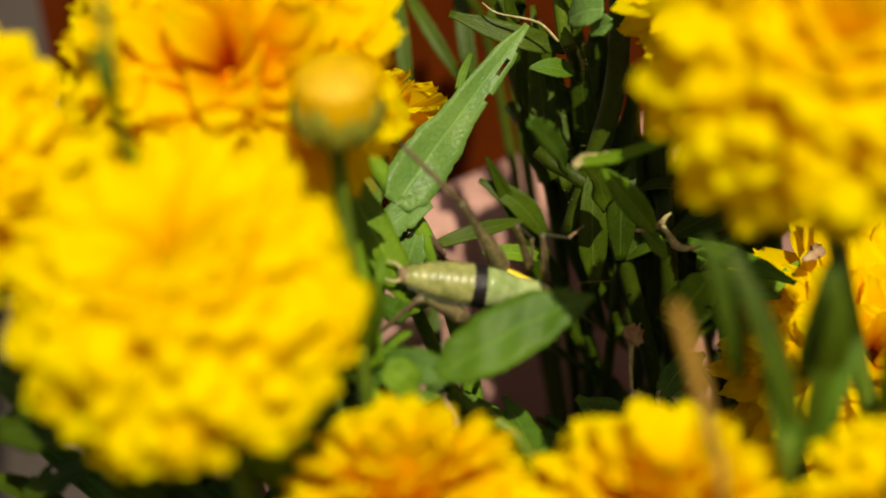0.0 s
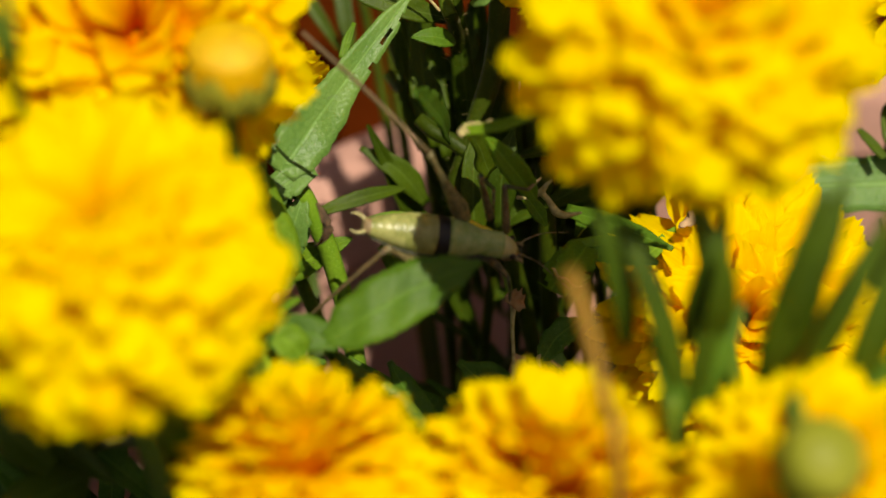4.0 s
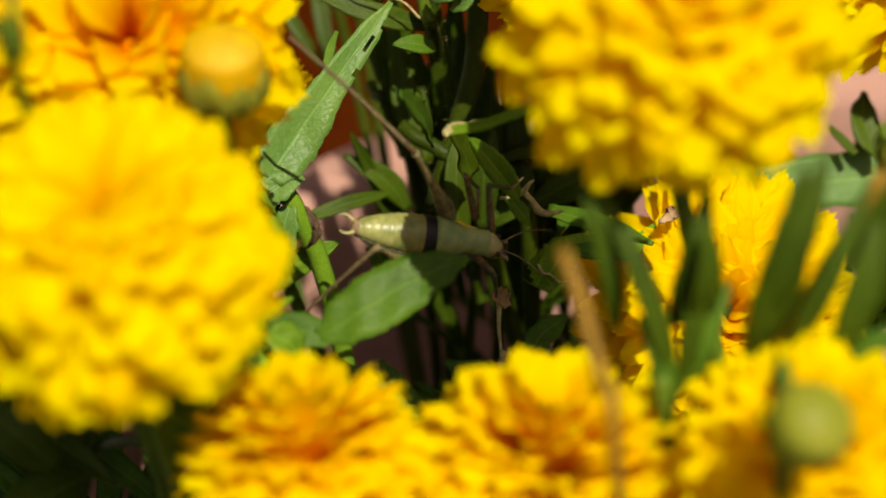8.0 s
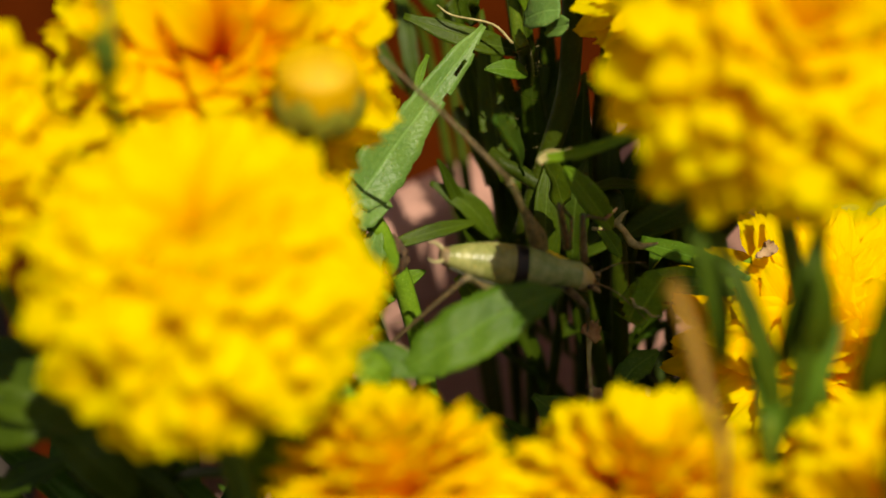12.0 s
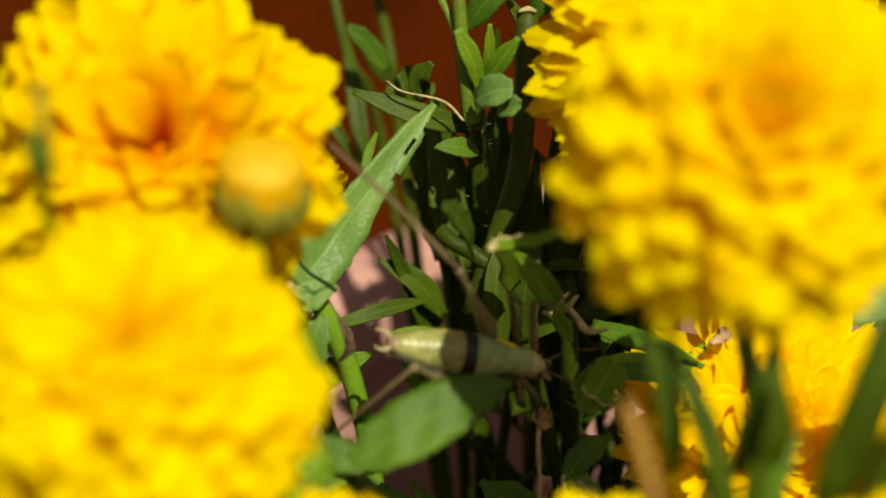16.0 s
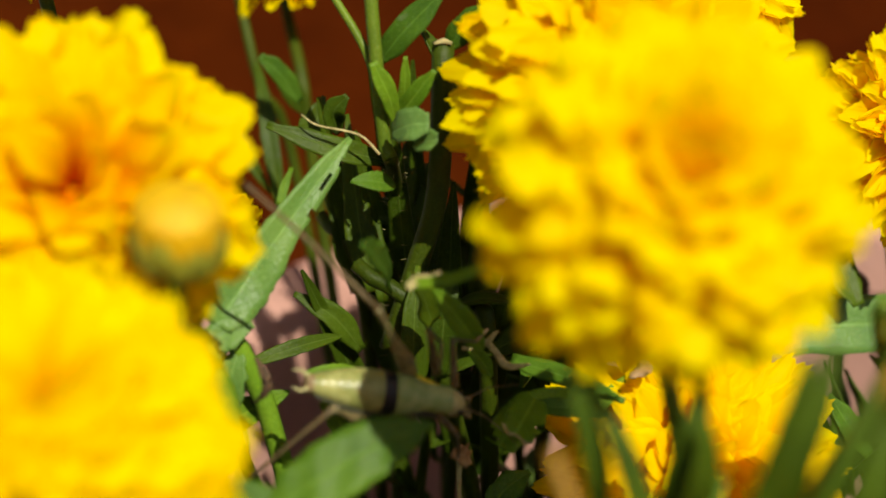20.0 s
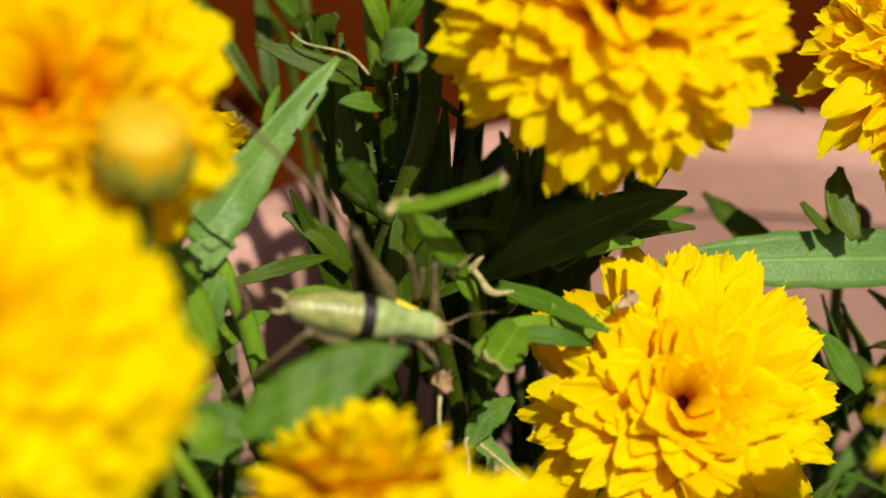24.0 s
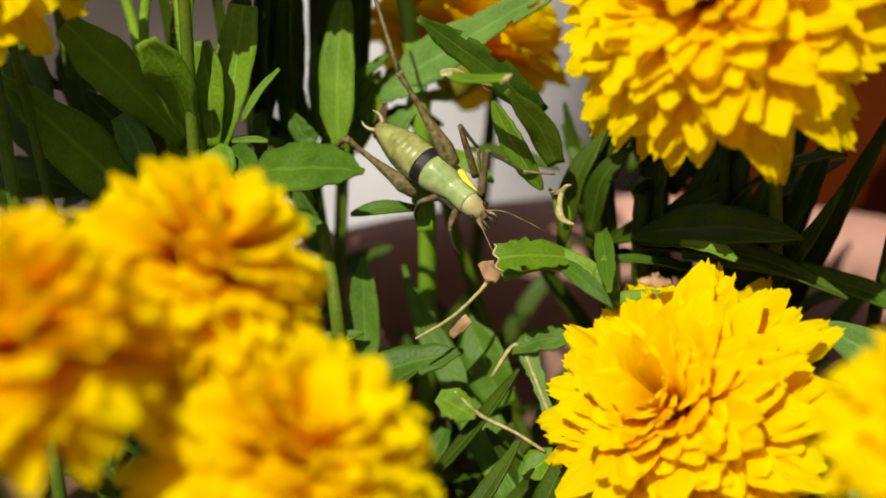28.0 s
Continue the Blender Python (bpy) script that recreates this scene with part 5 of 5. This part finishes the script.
leaf(strap, (0.0466, -0.0747, 0.3256), (0.0592, -0.0761, 0.3344), 0.0034, mat=M_LEAF, seed=66)
leaf(strap, (0.0485, -0.0759, 0.3275), (0.0534, -0.0713, 0.3482), 0.0046, mat=M_LEAF_SHADED, seed=68)
leaf(strap, (0.0323, -0.0693, 0.3190), (0.0302, -0.0617, 0.3388), 0.0034, mat=M_LEAF_SHADED, seed=69)
leaf(strap, (0.0282, -0.0706, 0.3171), (0.0234, -0.0665, 0.3300), 0.003, mat=M_LEAF, seed=67)
leaf(strap, (0.0291, -0.0693, 0.3190), (0.0359, -0.0649, 0.3342), 0.003, mat=M_LEAF, seed=64)
leaf(strap, (0.0417, -0.0752, 0.3282), (0.0523, -0.0700, 0.3535), 0.003, mat=M_LEAF_SHADED, seed=65)
stem(strap, [(0.0420, -0.0729, 0.3300), (0.0479, -0.0713, 0.3422), (0.0542, -0.0696, 0.3546)], 0.0010, 0.0009, M_STALK, "side_stem")
leaf(strap, (0.0570, -0.0479, 0.3240), (0.0613, -0.0478, 0.3430), 0.0042, mat=M_LEAF_SHADED, seed=641)
leaf(strap, (0.0579, -0.0560, 0.3208), (0.0598, -0.0554, 0.3403), 0.0045, mat=M_LEAF_SHADED, seed=642)

leaf(strap, (0.0288, -0.0630, 0.3255), (0.0319, -0.0620, 0.3458), 0.0046, mat=M_LEAF_SHADED, seed=650)
leaf(strap, (0.0313, -0.0670, 0.3288), (0.0320, -0.0679, 0.3459), 0.0040, mat=M_LEAF_SHADED, seed=651)
leaf(strap, (0.0385, -0.0716, 0.3317), (0.0468, -0.0678, 0.3567), 0.0046, mat=M_LEAF_SHADED, seed=652)
leaf(strap, (0.0207, -0.0626, 0.3253), (0.0154, -0.0596, 0.3478), 0.0032, mat=M_LEAF_SHADED, seed=653)


def bud(root, at, axis, r, label, via=(), mat=None):
    """A closed bud in green sepals with yellow petals showing at the top, on its stem."""
    at, axis = Vector(at), Vector(axis).normalized()
    ob = thing("flower_bud", root, label, "flower bud", "coreopsis buds")
    stem(ob, [root, *via, at - axis * r * 2.4, at - axis * r], 0.0013, 0.0011)
    part("closed_petals", tube([at - axis * r * 0.7, at, at + axis * r * 0.7, at + axis * r], (r * 0.6, r, r * 0.95, r * 0.4), 18, 14), mat or M_PETAL_BUD, ob, "yellow petals still closed")
    frame_z = axis.to_track_quat("Z", "Y").to_matrix()
    for k in range(8):
        a = 2 * math.pi * k / 8
        out = frame_z @ Vector((math.cos(a), math.sin(a), 0))
        tip = at + out * r * 0.98 + axis * r * (0.2 + 0.12 * (k % 3))
        part("sepal", blade(at - axis * r + out * r * 0.2, tip, r * 1.05, out * 0.8 - axis * 0.6, bend=0.24, fold=-0.12, seed=k, n=8), M_BUD, ob)
    return ob


BUD_LEFT = bud(soil(-0.03, -0.035), (-0.0339, -0.0365, 0.3535), (0.05, -0.1, 1.0), 0.0063, "plump yellow-green coreopsis bud on a thin stem")
BUD_RIGHT = bud(soil(0.06, -0.1), (0.0395, -0.1033, 0.3403), (0.1, -0.6, 0.8), 0.005, "small green coreopsis bud before a yellow flower", mat=M_BUD)
BUD_RIM = bud(soil(0.11, -0.04), (0.0688, -0.0340, 0.3344), (0.2, -0.3, 1.0), 0.005, "yellow-green coreopsis bud at the rim", mat=M_BUD)
bud(soil(0.09, 0.03), (0.0904, 0.0707, 0.2691), (0.0, -0.1, 1.0), 0.0045, "dark seed head of a spent coreopsis flower", mat=M_SEED)
NEAR_STALK = thing("bare_stalk", soil(0.03, -0.1), "thin brownish flower stalk close to the lens", "plant", "bare stalks")
stem(NEAR_STALK, [soil(0.03, -0.1), (0.0173, -0.1028, 0.3280), (0.0155, -0.0941, 0.3404), (0.0133, -0.0874, 0.3483), (0.0113, -0.0821, 0.3523)], 0.0009, 0.0010, M_STALK)
back_stalk = thing("bare_stalk", soil(-0.002, 0.065), "dark green flower stalk at the back of the clump", "plant", "bare stalks")
stem(back_stalk, [soil(-0.002, 0.065), (-0.0207, 0.1088, 0.2724), (-0.0286, 0.1123, 0.2953), (-0.0341, 0.1262, 0.3161)], 0.0012, 0.0011, M_STEM_SHADED)
leaf(back_stalk, (-0.0199, 0.0995, 0.2957), (-0.0259, 0.1010, 0.3068), 0.0048, mat=M_LEAF_SHADED, seed=92)
leaf(back_stalk, (-0.0379, 0.0834, 0.2795), (-0.0409, 0.1039, 0.3000), 0.0030, (0.1, -0.9, 0.3), M_LEAF_SHADED, seed=95)
leaf(back_stalk, (-0.0259, 0.0874, 0.2835), (-0.0404, 0.1044, 0.3005), 0.0026, (0.1, -0.9, 0.3), M_LEAF_SHADED, seed=96)
leaf(back_stalk, (-0.0239, 0.0834, 0.2795), (-0.0289, 0.1074, 0.3035), 0.0034, (0.1, -0.9, 0.3), M_LEAF_SHADED, seed=97)
left_stalk = thing("bare_stalk", soil(-0.025, -0.05), "thin green flower stalk before the flowers", "plant", "bare stalks")
stem(left_stalk, [soil(-0.025, -0.05), (-0.0559, -0.0630, 0.3580), (-0.0542, -0.0730, 0.3770), (-0.0552, -0.0694, 0.3875)], 0.0009, 0.0008)

def hairs(parent, points, radius, count, seed):
    """Short pale hairs standing off a stem."""
    rng = random.Random(seed)
    line = spline(points, 60)
    bm = bmesh.new()
    for _ in range(count):
        k = rng.randrange(1, 60)
        ahead = (line[k + 1] - line[k]).normalized()
        side = (Matrix.Rotation(rng.uniform(0, 6.28), 3, ahead) @ ahead.orthogonal()).normalized()
        a = line[k].lerp(line[k + 1], rng.random()) + side * radius * 0.9
        tube([a, a + side * rng.uniform(0.0007, 0.0014) + ahead * rng.uniform(-0.0002, 0.0005)], (0.00005, 0.00002), 3, 2, bm)
    part("hairs", bm, M_STRAW, parent, "short pale hairs on the stem")


hairs(left_plant, [(-0.0407, -0.0255, 0.2938), (-0.0505, -0.0257, 0.3121), (-0.0601, -0.0205, 0.3257)], 0.0013, 260, 1)
hairs(main, [(-0.0025, 0.0291, 0.2842), (-0.0028, 0.0423, 0.3077), (-0.0025, 0.0395, 0.3205)], 0.0016, 50, 2)
hairs(eaten, [(-0.0224, 0.0103, 0.2751), (-0.0398, 0.0177, 0.3155), (-0.0460, 0.0200, 0.3350)], 0.0014, 120, 3)

# ---- thicket ----
def thicket(root, height, lean, count, seed, mats, size=0.03, label="dense coreopsis stem inside the clump, leaves darkened for shade"):
    """A leafy stem with pairs of narrow leaves, some of them lobed."""
    rng = random.Random(seed)
    ob = leafy("leafy_stem", root, label)
    root = Vector(root)
    top = root + Vector((lean[0], lean[1], height))
    mid = root.lerp(top, 0.5) + Vector((rng.uniform(-1, 1), rng.uniform(-1, 1), 0)) * 0.008
    stem(ob, [root, mid, top], 0.0014, 0.001, M_STEM_SHADED)
    line = spline([root, mid, top], 20)
    for k in range(count):
        p = line[min(20, 3 + int(17 * k / max(1, count - 1)))]
        a = k * 2.4 + rng.uniform(-0.5, 0.5)
        out = Vector((math.cos(a), math.sin(a), rng.uniform(0.4, 1.7))).normalized()
        length = size * rng.uniform(0.7, 1.3)
        leaf(ob, p, p + out * length, length * rng.uniform(0.1, 0.17), (rng.uniform(-0.3, 0.3), rng.uniform(-0.5, 0.1), 1), rng.choice(mats),
             seed=rng.randrange(999), bend=rng.uniform(-0.05, 0.18), n=12, wide_at=rng.uniform(0.45, 0.65))
    return ob


# DARK: mostly leaves that have the clump's shade in their colour
DARK, MIXED = (M_LEAF_SHADED, M_LEAF_SHADED, M_LEAF), (M_LEAF, M_LEAF_SHADED)
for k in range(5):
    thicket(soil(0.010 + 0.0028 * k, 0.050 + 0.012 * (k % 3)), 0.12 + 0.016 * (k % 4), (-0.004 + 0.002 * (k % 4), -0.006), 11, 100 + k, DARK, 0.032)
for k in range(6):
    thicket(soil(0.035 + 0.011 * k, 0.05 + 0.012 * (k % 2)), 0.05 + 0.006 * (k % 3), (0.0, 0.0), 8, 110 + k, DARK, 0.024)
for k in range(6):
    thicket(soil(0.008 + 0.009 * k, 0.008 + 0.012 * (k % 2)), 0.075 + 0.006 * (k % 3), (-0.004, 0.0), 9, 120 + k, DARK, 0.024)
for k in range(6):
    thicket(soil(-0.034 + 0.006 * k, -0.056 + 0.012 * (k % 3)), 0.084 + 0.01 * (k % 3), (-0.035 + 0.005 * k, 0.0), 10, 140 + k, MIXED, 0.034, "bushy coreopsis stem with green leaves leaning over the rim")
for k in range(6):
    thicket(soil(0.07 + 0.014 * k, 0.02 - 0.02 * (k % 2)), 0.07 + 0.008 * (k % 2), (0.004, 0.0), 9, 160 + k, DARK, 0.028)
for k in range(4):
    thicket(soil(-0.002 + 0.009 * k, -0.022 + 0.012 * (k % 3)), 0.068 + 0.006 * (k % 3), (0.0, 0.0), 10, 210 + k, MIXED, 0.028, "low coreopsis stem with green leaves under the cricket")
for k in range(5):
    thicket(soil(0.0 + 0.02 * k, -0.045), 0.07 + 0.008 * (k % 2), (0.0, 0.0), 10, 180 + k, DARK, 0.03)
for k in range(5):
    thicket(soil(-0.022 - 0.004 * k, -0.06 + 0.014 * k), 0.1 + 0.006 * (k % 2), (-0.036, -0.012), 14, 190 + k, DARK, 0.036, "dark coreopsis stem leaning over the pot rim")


# dark filler leaves added where the right of the pot lies in shade
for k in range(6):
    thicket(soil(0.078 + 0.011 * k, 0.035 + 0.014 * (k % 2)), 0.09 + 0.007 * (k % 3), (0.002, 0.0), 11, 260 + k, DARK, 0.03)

# filler in shade-dark leaves below the cricket, hiding the pale pot wall
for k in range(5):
    thicket(soil(0.004 + 0.009 * k, -0.032 + 0.011 * (k % 3)), 0.082 + 0.006 * (k % 2), (-0.002, 0.002), 12, 280 + k, DARK, 0.03, "low coreopsis stem in mid-clump, leaves darkened for shade")

# dark leaves added over the inner wall to give the pot's shaded inside
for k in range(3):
    thicket(soil(-0.038 + 0.004 * k, 0.01 + 0.011 * k), 0.066 + 0.005 * (k % 2), (-0.003, 0.003), 12, 300 + k, DARK, 0.03, "low coreopsis stem against the pot wall, leaves darkened for shade")

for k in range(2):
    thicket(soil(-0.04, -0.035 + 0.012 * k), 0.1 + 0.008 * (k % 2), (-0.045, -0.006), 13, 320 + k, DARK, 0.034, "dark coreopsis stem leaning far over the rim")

LAID = Vector((0.86, 0.1, 0.45)).normalized()


def swing(ob, head, *rows):
    """Leans a stemmed thing over its root so that its head moves by the given way, or lies aside."""
    root, head = Vector(ob.location), Vector(head)
    arm = head - root
    keys = []
    for t, by in rows:
        new_arm = LAID * arm.length if by is None else arm + Vector(by)
        turn = arm.rotation_difference(new_arm)
        sink = new_arm.normalized() * (new_arm.length - arm.length)
        keys.append((t, Matrix.Translation(root + sink) @ turn.to_matrix().to_4x4()))
    walk(ob, keys)


def motions():
    """The cricket creeps forward at the start; the near plants are bent aside later."""
    still = (0, 0, 0)
    walk(CRICKET, [(t, Matrix.Translation(by) @ CRICKET_AT) for t, by in (
        (0, (-0.0130, -0.001, -0.0025)), (0.1, (-0.0064, -0.001, -0.002)), (0.25, (-0.001, 0, -0.0005)), (0.5, still), (28, still))])
    swing(F_BIG, (-0.0471, -0.0711, 0.3476), (0, (-0.0034, 0, -0.001)), (0.8, still), (28, still))
    swing(F_UPLEFT, (-0.0498, -0.0168, 0.3480), (0, (-0.0027, 0, -0.0008)), (0.8, still), (25, still), (26, (-0.0007, 0.0048, 0.0067)), (27, (-0.0017, 0.0084, 0.0106)), (28, (-0.0017, 0.0084, 0.0106)))
    swing(F_FRONT_RIGHT, (0.0288, -0.0530, 0.3698), (0, (0.0032, 0, 0.0006)), (0.8, still), (20.5, still), (22.5, (0.0263, -0.0044, -0.0037)), (23.3, None), (28, None))
    for ob, head in ((NEAR_STALK, (0.0113, -0.0821, 0.3523)), (strap, (0.0328, -0.0581, 0.3493)), (BUD_RIM, (0.0688, -0.0340, 0.3344)), (BUD_RIGHT, (0.0395, -0.1033, 0.3403))):
        swing(ob, head, (0, still), (20.4, still), (21.2, (0.03, 0.0, -0.006)), (22.3, None), (28, None))
    swing(F_BOT_LEFT, (-0.0238, -0.0711, 0.3084), (0, still), (20.5, still), (22.5, (0.0124, 0.0235, -0.0073)), (23, (0.0147, 0.0229, -0.0090)), (23.5, (0.0181, 0.0239, -0.0093)), (24, (0.0191, 0.0242, -0.0093)), (24.5, (0.0191, 0.0215, -0.0079)), (25, (0.0160, 0.0158, -0.0038)), (25.5, (0.0214, 0.0063, 0.0033)), (26, (0.0255, -0.0001, 0.0085)), (26.5, (0.0391, -0.0075, 0.0225)), (27, (0.0496, -0.0077, 0.0244)), (27.5, (0.0582, -0.0075, 0.0222)), (28, (0.0580, -0.0039, 0.0176)))
    swing(F_BOT_MID, (0.0104, -0.0722, 0.3050), (0, still), (25, still), (26, (0.0214, -0.0009, -0.0025)), (26.5, (0.0337, -0.0068, 0.0096)), (27, (0.0410, -0.0065, 0.0080)), (27.5, (0.0485, -0.0069, 0.0049)), (28, (0.0461, -0.0034, -0.0001)))
    swing(F_LEFTLOW, (-0.0146, -0.0907, 0.2940), (0, still), (25, still), (26, (0.0073, -0.0108, 0.0275)), (26.5, (0.0311, -0.0185, 0.0395)), (27, (0.0403, -0.0219, 0.0433)), (27.5, (0.0514, -0.0206, 0.0409)), (28, (0.0531, -0.0167, 0.0358)))
    swing(F_BOT_RIGHT, (0.0455, -0.0842, 0.3188), (0, still), (20.5, still), (22.5, (0.0318, 0.0240, -0.0023)), (25.6, (0.0449, 0.0414, 0.0124)),
          (26.8, (0.0590, 0.0550, 0.0142)), (28, (0.0732, 0.0754, -0.0021)))


motions()
